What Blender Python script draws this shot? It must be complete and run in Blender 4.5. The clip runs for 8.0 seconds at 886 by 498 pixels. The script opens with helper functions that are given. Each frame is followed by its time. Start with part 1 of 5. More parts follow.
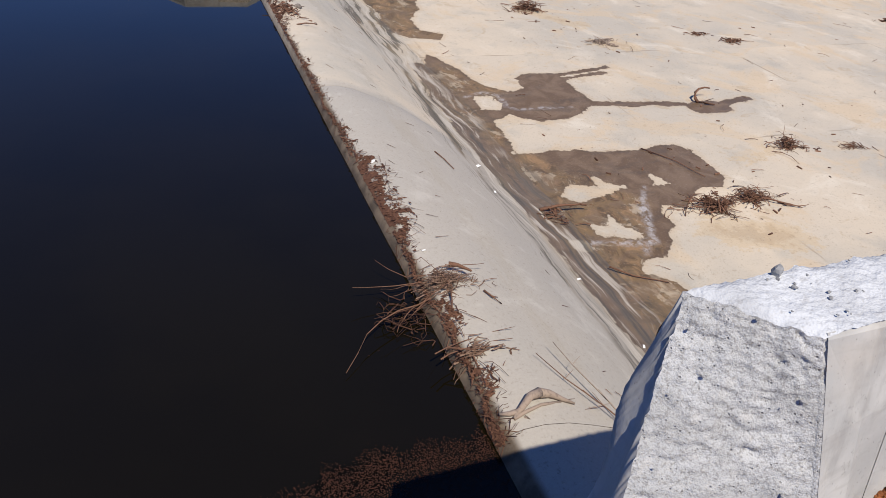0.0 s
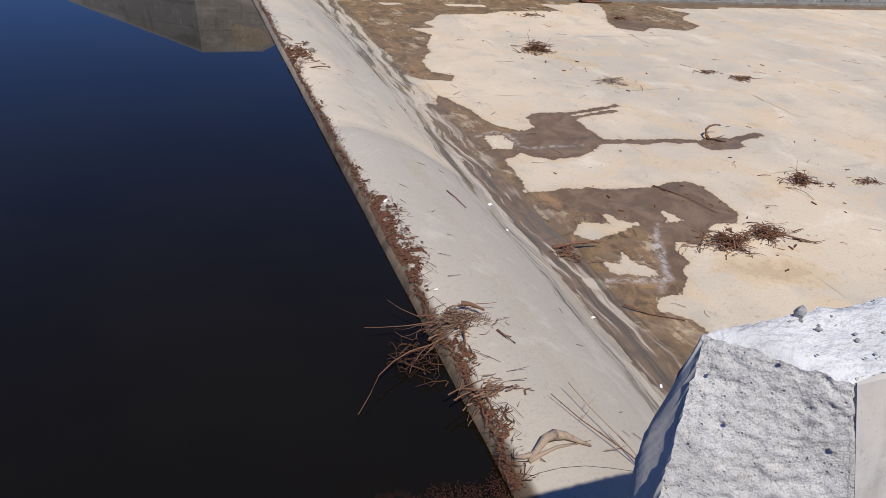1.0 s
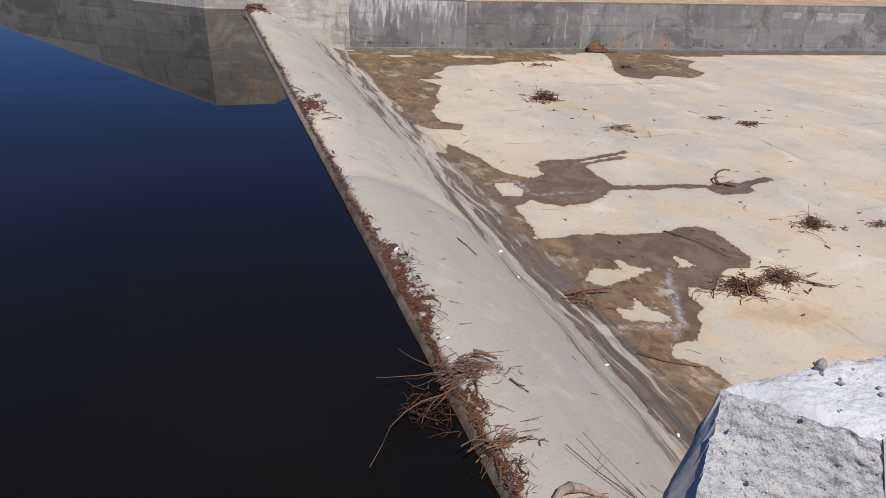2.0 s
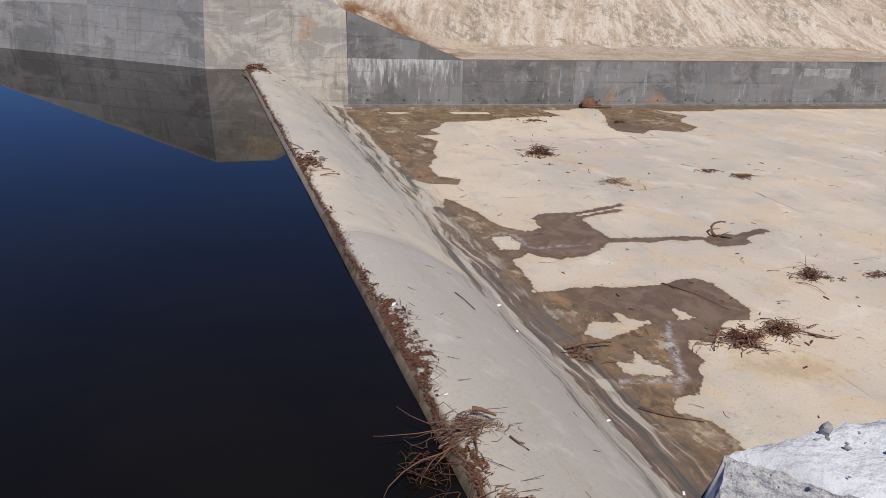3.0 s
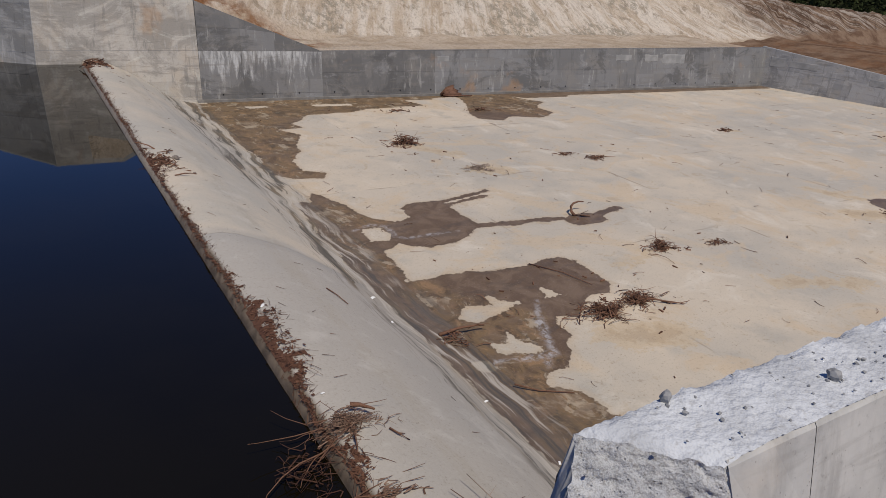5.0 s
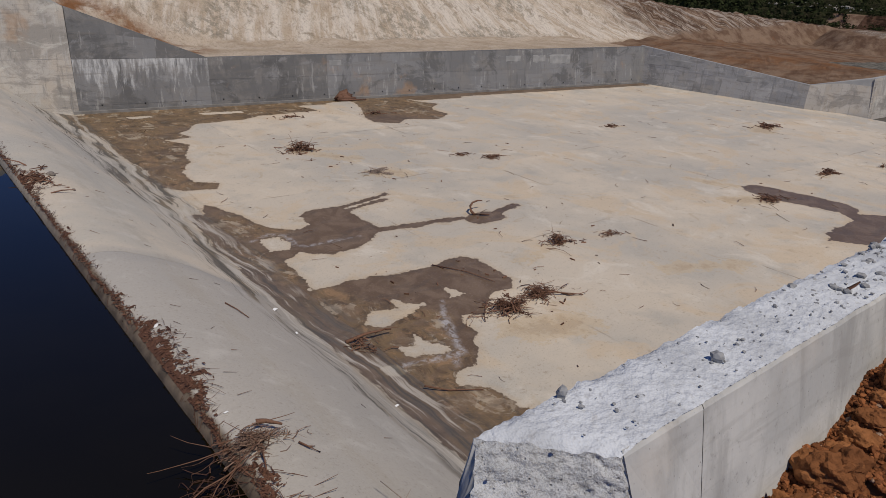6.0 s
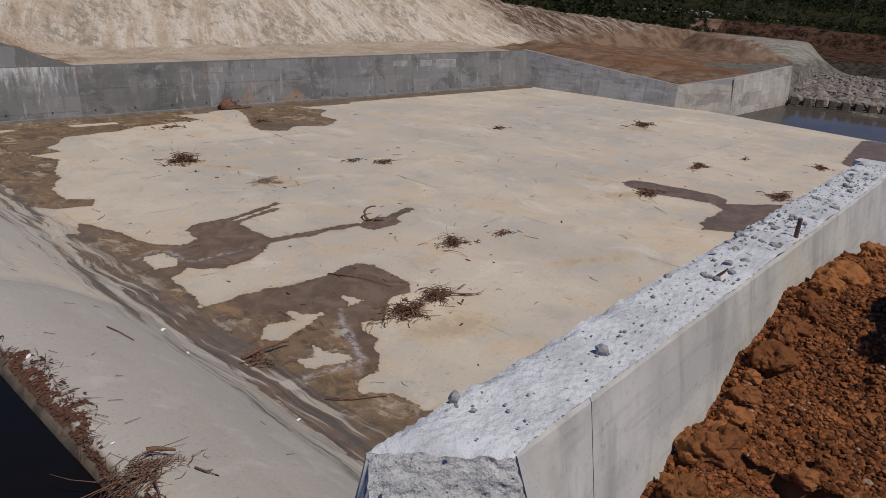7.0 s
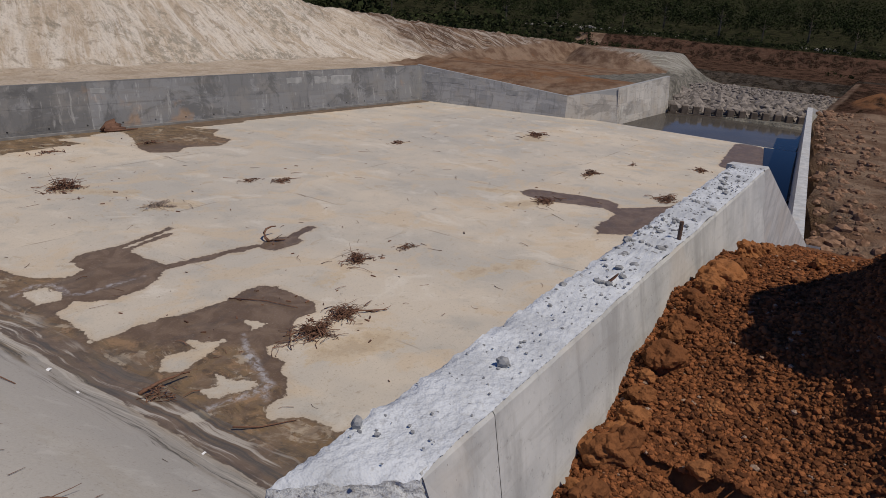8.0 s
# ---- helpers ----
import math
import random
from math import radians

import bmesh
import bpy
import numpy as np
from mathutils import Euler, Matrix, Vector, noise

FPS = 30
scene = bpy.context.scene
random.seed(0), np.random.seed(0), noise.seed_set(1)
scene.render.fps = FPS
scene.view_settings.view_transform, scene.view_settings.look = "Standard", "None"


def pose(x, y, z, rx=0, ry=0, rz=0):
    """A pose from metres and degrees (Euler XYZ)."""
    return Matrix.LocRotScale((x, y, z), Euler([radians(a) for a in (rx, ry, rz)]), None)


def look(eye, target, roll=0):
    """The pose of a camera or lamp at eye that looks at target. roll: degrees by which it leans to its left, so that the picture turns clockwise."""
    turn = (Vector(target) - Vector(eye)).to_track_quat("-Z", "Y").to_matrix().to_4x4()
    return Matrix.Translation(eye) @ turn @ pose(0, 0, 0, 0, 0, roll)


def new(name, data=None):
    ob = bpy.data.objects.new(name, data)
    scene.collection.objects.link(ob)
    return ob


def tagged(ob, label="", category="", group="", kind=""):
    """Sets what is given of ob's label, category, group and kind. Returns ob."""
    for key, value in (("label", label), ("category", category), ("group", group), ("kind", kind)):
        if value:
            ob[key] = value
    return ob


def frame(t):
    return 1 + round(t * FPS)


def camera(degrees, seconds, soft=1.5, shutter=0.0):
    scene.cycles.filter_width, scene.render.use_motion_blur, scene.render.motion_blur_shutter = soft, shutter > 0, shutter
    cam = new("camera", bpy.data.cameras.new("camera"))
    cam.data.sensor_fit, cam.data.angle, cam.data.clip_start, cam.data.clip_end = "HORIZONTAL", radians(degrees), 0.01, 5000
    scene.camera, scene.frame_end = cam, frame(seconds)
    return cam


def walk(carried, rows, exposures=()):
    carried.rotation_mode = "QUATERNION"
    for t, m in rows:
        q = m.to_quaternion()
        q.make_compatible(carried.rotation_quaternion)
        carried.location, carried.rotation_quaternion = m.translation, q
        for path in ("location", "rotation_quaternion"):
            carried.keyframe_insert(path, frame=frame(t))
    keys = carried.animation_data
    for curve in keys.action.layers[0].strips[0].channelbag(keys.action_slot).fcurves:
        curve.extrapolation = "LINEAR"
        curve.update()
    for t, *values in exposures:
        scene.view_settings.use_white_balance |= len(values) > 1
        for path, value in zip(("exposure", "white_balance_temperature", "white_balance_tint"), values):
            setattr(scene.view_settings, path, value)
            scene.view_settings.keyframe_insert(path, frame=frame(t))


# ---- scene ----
cam = camera(65.5, 8.0, 0.86)
PATH = [
    (0, (-0.07, -0.025, 8.954), (0.611, 1.476, 7.822), 6.8),
    (0.5, (-0.079, -0.022, 8.961), (0.602, 1.509, 7.868), 6.4),
    (1, (-0.049, 0.012, 8.941), (0.611, 1.586, 7.898), 5.5),
    (1.5, (-0.05, 0.02, 8.949), (0.592, 1.63, 7.952), 4.7),
    (3, (-0.021, 0.058, 8.968), (0.642, 1.772, 8.18), 3.7),
    (3.5, (-0.039, 0.039, 8.996), (0.679, 1.742, 8.23), 3.8),
    (4, (0.003, 0.058, 8.979), (0.783, 1.724, 8.195), 3.7),
    (5.5, (0.124, 0.098, 8.944), (1.23, 1.574, 8.171), 4.6),
    (6, (0.153, 0.105, 8.942), (1.371, 1.497, 8.183), 4.5),
    (6.5, (0.175, 0.103, 8.948), (1.527, 1.379, 8.21), 4.9),
    (7, (0.202, 0.104, 8.941), (1.637, 1.295, 8.217), 4.9),
    (7.5, (0.217, 0.095, 8.95), (1.738, 1.191, 8.255), 4.7),
    (8, (0.234, 0.094, 8.954), (1.844, 1.078, 8.29), 4.7),
]
walk(cam, [(t, look(eye, target, roll)) for t, eye, target, roll in PATH],
     exposures=((0, 0.42), (1.5, 0.33), (3.0, 0.2), (4.0, 0.1), (5.5, -0.25), (6.5, -0.29), (8, -0.27)))

# ---- world, sun, exposure ----
SUN = Vector((-0.1, -0.62, 1.0)).normalized()
world = bpy.data.worlds.new("sky")
scene.world = world
world.use_nodes = True
wn = world.node_tree
sky = wn.nodes.new("ShaderNodeTexSky")
sky.sky_type = "NISHITA"
sky.sun_disc = False
sky.sun_elevation = math.asin(SUN.z)
sky.sun_rotation = math.atan2(SUN.x, SUN.y)
sky.altitude = 2000
sky.dust_density = 0.0
sky.ozone_density = 10.0
clear = wn.nodes.new("ShaderNodeMix")
clear.data_type, clear.blend_type = "RGBA", "MULTIPLY"
clear.inputs[0].default_value = 1.0
clear.inputs[7].default_value = (0.82, 0.93, 1.2, 1.0)
wn.links.new(sky.outputs[0], clear.inputs[6])
wn.links.new(clear.outputs[2], wn.nodes["Background"].inputs[0])
wn.nodes["Background"].inputs[1].default_value = 0.08
sun = new("sun", bpy.data.lights.new("sun", "SUN"))
sun.data.energy = 4.0
sun.data.angle = radians(0.5)
sun.data.color = (1.0, 0.915, 0.79)
sun.rotation_euler = SUN.to_track_quat("Z", "Y").to_euler()


# ---- node helpers and materials ----
class Nodes:
    def __init__(self, name, rough=0.85, spec=0.3):
        self.m = bpy.data.materials.new(name)
        self.m.use_nodes = True
        self.t = self.m.node_tree
        self.b = self.t.nodes["Principled BSDF"]
        self.b.inputs["Roughness"].default_value = rough
        self.b.inputs["Specular IOR Level"].default_value = spec
        geo = self.t.nodes.new("ShaderNodeNewGeometry")
        self.pos, self.normal, self.island = geo.outputs["Position"], geo.outputs["Normal"], geo.outputs["Random Per Island"]

    def put(self, sock, v):
        if hasattr(v, "is_linked"):
            self.t.links.new(v, sock)
        elif isinstance(v, (tuple, list)) and len(v) == 3 and len(sock.default_value) == 4:
            sock.default_value = (*v, 1)
        else:
            sock.default_value = v

    def noise(self, scale, detail=4, vec=None, rough=0.55, dist=0.0):
        n = self.t.nodes.new("ShaderNodeTexNoise")
        self.put(n.inputs["Vector"], vec or self.pos)
        n.inputs["Scale"].default_value, n.inputs["Detail"].default_value = scale, detail
        n.inputs["Roughness"].default_value, n.inputs["Distortion"].default_value = rough, dist
        return n.outputs["Fac"]

    def cells(self, scale, vec=None, feature="F1"):
        n = self.t.nodes.new("ShaderNodeTexVoronoi")
        n.feature = feature
        self.put(n.inputs["Vector"], vec or self.pos)
        n.inputs["Scale"].default_value = scale
        return n.outputs["Distance"]

    def scaled(self, sx, sy, sz, rz=0.0, vec=None):
        n = self.t.nodes.new("ShaderNodeMapping")
        self.put(n.inputs["Vector"], vec or self.pos)
        n.inputs["Scale"].default_value = (sx, sy, sz)
        n.inputs["Rotation"].default_value = (0, 0, rz)
        return n.outputs[0]

    def axis(self, i):
        n = self.t.nodes.new("ShaderNodeSeparateXYZ")
        self.put(n.inputs[0], self.pos)
        return n.outputs[i]

    def math(self, op, a, b=0.0, c=0.0):
        n = self.t.nodes.new("ShaderNodeMath")
        n.operation = op
        for k, v in enumerate((a, b, c)):
            self.put(n.inputs[k], v)
        return n.outputs[0]

    def step(self, v, lo, hi, a=0.0, b=1.0):
        n = self.t.nodes.new("ShaderNodeMapRange")
        n.interpolation_type = "SMOOTHSTEP"
        for k, w in enumerate((v, lo, hi, a, b)):
            self.put(n.inputs[k], w)
        return n.outputs[0]

    def mix(self, fac, a, b, mode="MIX"):
        n = self.t.nodes.new("ShaderNodeMix")
        n.data_type, n.blend_type = "RGBA", mode
        self.put(n.inputs[0], fac)
        self.put(n.inputs[6], a)
        self.put(n.inputs[7], b)
        return n.outputs[2]

    def join(self, x, y, z=0.0):
        n = self.t.nodes.new("ShaderNodeCombineXYZ")
        for k, v in enumerate((x, y, z)):
            self.put(n.inputs[k], v)
        return n.outputs[0]

    def floored(self, v, size):
        return self.math("FLOOR", self.math("DIVIDE", v, size))

    def cell_tone(self, vec):
        n = self.t.nodes.new("ShaderNodeTexWhiteNoise")
        self.put(n.inputs["Vector"], vec)
        return n.outputs["Value"]

    def attr(self, name):
        n = self.t.nodes.new("ShaderNodeAttribute")
        n.attribute_name = name
        return n.outputs["Fac"]

    def chance(self):
        return self.t.nodes.new("ShaderNodeObjectInfo").outputs["Random"]

    def bump(self, height, strength, dist):
        n = self.t.nodes.new("ShaderNodeBump")
        n.inputs["Strength"].default_value, n.inputs["Distance"].default_value = strength, dist
        self.put(n.inputs["Height"], height)
        self.put(self.b.inputs["Normal"], n.outputs[0])

    def done(self, colour, rough=None):
        self.put(self.b.inputs["Base Color"], colour)
        if rough is not None:
            self.put(self.b.inputs["Roughness"], rough)
        return self.m


def wet_layers(n, c):
    """Wetness, mud and lime fields carried by the concrete, broken up by noise."""
    ragged = n.math("ADD", n.math("MULTIPLY", n.math("SUBTRACT", n.noise(1.3, 7, None, 0.68), 0.5), 0.6),
                    n.math("MULTIPLY", n.math("SUBTRACT", n.noise(6, 4), 0.5), 0.22))
    edge = n.math("ADD", n.attr("wet"), ragged)
    wet = n.step(edge, -0.01, 0.03)
    damp = n.step(edge, -0.3, 0.05)
    rim = n.math("MULTIPLY", n.step(edge, -0.02, 0.02), n.step(edge, 0.14, 0.05))
    mud = n.math("MULTIPLY", n.step(n.math("ADD", n.attr("mud"), ragged), -0.25, 0.25), n.step(n.noise(1.3, 6, None, 0.65, 0.5), 0.4, 0.54, 0.35, 1.0))
    patch = n.noise(1.2, 7, None, 0.7, 0.9)
    c = n.mix(n.math("MULTIPLY", damp, 0.4), c, (0.42, 0.32, 0.21))
    wc = n.mix(n.step(patch, 0.42, 0.6), (0.122, 0.081, 0.05), (0.172, 0.12, 0.079))
    mc = n.mix(n.step(patch, 0.4, 0.52), (0.10, 0.066, 0.035), (0.18, 0.12, 0.063))
    ochre = n.noise(1.7, 7, n.scaled(1.3, 0.8, 1, 0.4), 0.7, 1.0)
    mc = n.mix(n.math("MULTIPLY", n.step(ochre, 0.53, 0.6), 0.8), mc, (0.27, 0.17, 0.09))
    mc = n.mix(n.math("MULTIPLY", n.step(ochre, 0.43, 0.36), 0.7), mc, (0.07, 0.06, 0.045))
    wc = n.mix(mud, wc, mc)
    dry = n.noise(0.9, 7, n.scaled(1.2, 0.9, 1, 0.7), 0.7, 0.9)
    wc = n.mix(n.math("MULTIPLY", n.math("MULTIPLY", n.step(dry, 0.555, 0.6), mud), 0.8), wc, (0.38, 0.315, 0.23))
    deep = n.noise(0.9, 6, n.scaled(0.7, 1.5, 1, 0.2), 0.68, 0.6)
    wc = n.mix(n.math("MULTIPLY", n.step(deep, 0.53, 0.62), 0.35), wc, (0.066, 0.055, 0.045))
    wc = n.mix(n.math("MULTIPLY", rim, 0.3), wc, (0.085, 0.06, 0.04))
    c = n.mix(wet, c, wc)
    salt = n.step(n.math("ADD", n.attr("salt"), n.math("MULTIPLY", ragged, 0.5)), -0.1, 0.09)
    c = n.mix(n.math("MULTIPLY", salt, n.math("MULTIPLY", n.step(n.noise(5, 6, None, 0.7, 0.8), 0.4, 0.62), 0.7)), c, (0.46, 0.455, 0.47))
    grime = n.noise(16, 6, None, 0.75)
    c = n.mix(n.math("MULTIPLY", n.step(grime, 0.55, 0.7), 0.4), c, (0.10, 0.078, 0.055))
    c = n.mix(n.math("MULTIPLY", n.step(grime, 0.45, 0.3), 0.25), c, (0.55, 0.50, 0.43))
    return c, wet


def run_off_bands(n, c, x, y):
    """Meandering bands of silt and bare concrete that the run-off left along the toe."""
    sway = n.math("ADD", n.math("MULTIPLY", n.math("SUBTRACT", n.noise(0.16, 3), 0.5), 1.8), n.math("MULTIPLY", n.math("SUBTRACT", n.noise(0.55, 4), 0.5), 0.55))
    u = n.math("ADD", x, sway)
    place = n.math("ADD", x, n.math("MULTIPLY", n.math("SUBTRACT", n.noise(0.45, 5), 0.5), 1.1))
    wide = n.noise(1.0, 5, n.join(n.math("MULTIPLY", u, 2.3), n.math("MULTIPLY", y, 0.2)), 0.62, 0.3)
    thin = n.noise(1.0, 6, n.join(n.math("MULTIPLY", u, 6.5), n.math("MULTIPLY", y, 0.32), 4.0), 0.66, 0.25)
    zone = n.math("MULTIPLY", n.step(place, 6.75, 7.15), n.step(place, 9.5, 8.6))
    bare = n.math("MULTIPLY", n.step(wide, 0.53, 0.6), n.step(place, 9.3, 8.3))
    silt = n.math("MULTIPLY", zone, n.step(wide, 0.5, 0.42, 0.25, 1.0))
    tone = n.mix(n.step(n.noise(0.5, 5), 0.42, 0.58), (0.115, 0.098, 0.078), (0.165, 0.12, 0.07))
    tone = n.mix(n.step(thin, 0.42, 0.6), tone, (0.07, 0.062, 0.052))
    c = n.mix(n.math("MULTIPLY", silt, 0.9), c, tone)
    c = n.mix(n.math("MULTIPLY", n.math("MULTIPLY", zone, bare), n.step(thin, 0.38, 0.5, 0.25, 0.85)), c, (0.46, 0.42, 0.36))
    # feathered dark streaks where the slope turns
    feather = n.math("MULTIPLY", n.step(place, 6.3, 7.0), n.step(place, 7.9, 7.2))
    return n.mix(n.math("MULTIPLY", feather, n.step(thin, 0.54, 0.61, 0.0, 0.85)), c, (0.085, 0.075, 0.062))


def floor_material():
    n = Nodes("floor_concrete", 0.85, 0.3)
    x, y = n.axis(0), n.axis(1)
    big, mid, fine = n.noise(0.13, 4, None, 0.6), n.noise(0.7, 6, None, 0.62), n.noise(35, 3)
    # tone of each cast bay
    wander = n.math("MULTIPLY", n.math("SUBTRACT", n.noise(0.8, 5), 0.5), 0.25)
    xw, yw = n.math("ADD", x, wander), n.math("ADD", y, wander)
    bay = n.cell_tone(n.join(n.floored(n.math("SUBTRACT", xw, 32.6), 9.05), n.floored(n.math("SUBTRACT", yw, 15.7), 8.3)))
    c = n.mix(n.step(big, 0.36, 0.62), (0.43, 0.39, 0.33), (0.56, 0.48, 0.375))
    c = n.mix(n.math("MULTIPLY", bay, 0.5), c, (0.385, 0.36, 0.32))
    c = n.mix(n.math("MULTIPLY", n.step(mid, 0.5, 0.7), 0.5), c, (0.34, 0.325, 0.29))
    cloud = n.noise(0.33, 7, None, 0.66, 1.0)
    c = n.mix(n.math("MULTIPLY", n.step(cloud, 0.5, 0.62), 0.5), c, (0.52, 0.40, 0.265))
    c = n.mix(n.math("MULTIPLY", n.step(n.noise(0.9, 7, None, 0.72, 0.8), 0.58, 0.66), 0.45), c, (0.37, 0.285, 0.185))
    pale = n.noise(0.45, 6, n.scaled(1, 1, 1, 1.1), 0.66, 0.8)
    c = n.mix(n.math("MULTIPLY", n.step(pale, 0.54, 0.68), 0.4), c, (0.645, 0.60, 0.52))
    # rusty and straw-coloured stains under the drift
    rag = n.math("ADD", n.math("MULTIPLY", n.math("SUBTRACT", n.noise(1.6, 7, None, 0.75), 0.5), 2.6), n.attr("rust"))
    c = n.mix(n.math("MULTIPLY", n.step(rag, 0.0, 0.2), 0.5), c, (0.48, 0.365, 0.225))
    c = n.mix(n.math("MULTIPLY", n.step(rag, 0.35, 0.6), 0.35), c, (0.33, 0.235, 0.14))
    # joints between bays, open only here and there
    for v, at, size in ((xw, 32.6, 9.05), (yw, 15.7, 8.3)):
        off = n.math("ABSOLUTE", n.math("SUBTRACT", n.math("FLOORED_MODULO", n.math("SUBTRACT", v, at - size / 2), size), size / 2))
        c = n.mix(n.math("MULTIPLY", n.step(off, 0.05, 0.015), n.step(n.noise(0.3, 5), 0.5, 0.62, 0.0, 0.6)), c, (0.16, 0.125, 0.09))
    speck = n.noise(9, 5, None, 0.7)
    c = n.mix(n.math("MULTIPLY", n.step(speck, 0.58, 0.7), 0.55), c, (0.2, 0.16, 0.11))
    c = n.mix(n.math("MULTIPLY", n.step(n.noise(3.2, 6, None, 0.74), 0.6, 0.66), 0.4), c, (0.24, 0.185, 0.125))
    c = n.mix(n.math("MULTIPLY", n.step(fine, 0.4, 0.7), 0.14), c, (0.25, 0.24, 0.22))
    c, wet = wet_layers(n, c)
    c = run_off_bands(n, c, x, y)
    n.bump(n.math("ADD", n.math("MULTIPLY", fine, 0.3), mid), 0.25, 0.02)
    return n.done(c, n.step(wet, 0, 1, 0.88, 0.46))


def weir_material():
    n = Nodes("weir_concrete", 0.85, 0.3)
    x, y = n.axis(0), n.axis(1)
    big, mid, fine = n.noise(0.25, 4), n.noise(1.3, 6, None, 0.62), n.noise(30, 3)
    c = n.mix(n.step(big, 0.38, 0.62), (0.43, 0.40, 0.345), (0.53, 0.46, 0.365))
    c = n.mix(n.math("MULTIPLY", n.chance(), 0.55), c, (0.37, 0.355, 0.325))
    # greyer cast between two joints, with a darker arc of laitance at its end
    wob = n.math("MULTIPLY", n.math("SUBTRACT", n.noise(0.7, 5), 0.5), 0.8)
    yw = n.math("ADD", y, wob)
    c = n.mix(n.math("MULTIPLY", n.step(y, 15.72, 15.68), 0.75), c, (0.365, 0.342, 0.308))
    arc = n.math("MULTIPLY", n.step(yw, 15.0, 15.5), n.step(yw, 16.2, 15.8))
    c = n.mix(n.math("MULTIPLY", arc, 0.4), c, (0.31, 0.30, 0.28))
    xw = n.math("ADD", x, n.math("MULTIPLY", wob, 0.6))
    ridge = n.math("MULTIPLY", n.step(xw, 4.55, 4.8), n.step(xw, 5.35, 5.05))
    c = n.mix(n.math("MULTIPLY", ridge, n.step(n.noise(2.2, 6, n.scaled(1, 0.35, 1), 0.68), 0.42, 0.6, 0.0, 0.55)), c, (0.36, 0.325, 0.27))
    band = n.noise(0.5, 5, n.scaled(2.2, 0.16, 0.4), 0.6, 0.6)
    c = n.mix(n.math("MULTIPLY", n.step(band, 0.5, 0.66), 0.45), c, (0.33, 0.315, 0.285))
    flow = n.noise(1.2, 5, n.scaled(0.25, 2.2, 0.25), 0.6, 0.5)
    c = n.mix(n.math("MULTIPLY", n.step(flow, 0.54, 0.72), 0.3), c, (0.34, 0.32, 0.28))
    c = n.mix(n.math("MULTIPLY", n.step(mid, 0.55, 0.7), 0.3), c, (0.57, 0.54, 0.49))
    c = n.mix(n.math("MULTIPLY", n.step(n.noise(4, 6, None, 0.7), 0.6, 0.72), 0.3), c, (0.24, 0.215, 0.18))
    # wet toe, then run-off streaks from the brink down into it
    c, wet = wet_layers(n, c)
    c = run_off_bands(n, c, x, y)
    # damp brown stain just over the water on the upstream face, deepened to paint its shade
    c = n.mix(n.math("MULTIPLY", n.step(x, 3.36, 3.25), n.step(y, 22, 14, 0.5, 0.95)), c, n.mix(n.step(n.noise(3, 6), 0.35, 0.65), (0.075, 0.053, 0.035), (0.175, 0.13, 0.088)))
    c = n.mix(n.math("MULTIPLY", n.step(fine, 0.4, 0.7), 0.12), c, (0.2, 0.19, 0.17))
    n.bump(n.math("ADD", n.math("MULTIPLY", fine, 0.3), mid), 0.25, 0.02)
    return n.done(c, n.step(wet, 0, 1, 0.85, 0.42))


def panel_material(name, a, b, warm):
    n = Nodes(name, 0.8, 0.3)
    mid, fine = n.noise(0.8, 6, None, 0.65), n.noise(18, 3)
    z = n.axis(2)
    tone = n.attr("tone")
    # faint marks of the single form sheets
    along = n.math("ADD", n.axis(0), n.axis(1))
    sheet = n.cell_tone(n.join(n.floored(along, 1.83), n.floored(z, 1.22)))
    c = n.mix(tone, a, b)
    c = n.mix(n.math("MULTIPLY", sheet, 0.4), c, tuple(0.72 * v for v in a))
    c = n.mix(n.math("MULTIPLY", n.step(mid, 0.46, 0.66), 0.6), c, warm)
    blot = n.noise(0.3, 7, n.scaled(1, 1, 1.5), 0.7, 0.7)
    c = n.mix(n.math("MULTIPLY", n.step(blot, 0.5, 0.6), 0.6), c, tuple(0.55 * v for v in a))
    lime = n.noise(0.5, 7, n.scaled(1, 1, 2.0), 0.72, 0.8)
    c = n.mix(n.math("MULTIPLY", n.step(lime, 0.56, 0.66), 0.3), c, tuple(min(0.7, 1.35 * v) for v in b))
    run = n.noise(1.3, 6, n.scaled(2.4, 2.4, 0.16), 0.66)
    c = n.mix(n.math("MULTIPLY", n.step(run, 0.58, 0.66), 0.3), c, (0.50, 0.49, 0.46))
    c = n.mix(n.math("MULTIPLY", n.step(run, 0.44, 0.34), 0.4), c, (0.10, 0.098, 0.095))
    # lime run down from the construction joint
    fall = n.math("ADD", z, n.math("MULTIPLY", n.math("SUBTRACT", run, 0.5), 6.0))
    c = n.mix(n.math("MULTIPLY", n.attr("drip"), n.math("MULTIPLY", n.step(fall, 1.7, 2.9), n.step(n.noise(3, 5, n.scaled(2, 2, 0.3)), 0.35, 0.6, 0.3, 0.9))), c, (0.5, 0.5, 0.485))
    band = n.noise(1.0, 6, n.scaled(0.5, 0.5, 5.0), 0.68, 0.5)
    c = n.mix(n.math("MULTIPLY", n.step(band, 0.54, 0.64), 0.4), c, (0.17, 0.155, 0.135))
    c = n.mix(n.math("MULTIPLY", n.step(n.noise(0.24, 5), 0.63, 0.7), 0.5), c, (0.36, 0.21, 0.10))
    c = n.mix(n.math("MULTIPLY", n.step(n.noise(7, 6, None, 0.75), 0.58, 0.68), 0.4), c, (0.12, 0.115, 0.11))
    c = n.mix(n.math("MULTIPLY", n.step(fine, 0.4, 0.7), 0.12), c, (0.12, 0.12, 0.12))
    n.bump(n.math("ADD", mid, n.math("MULTIPLY", fine, 0.4)), 0.2, 0.02)
    return n.done(c)


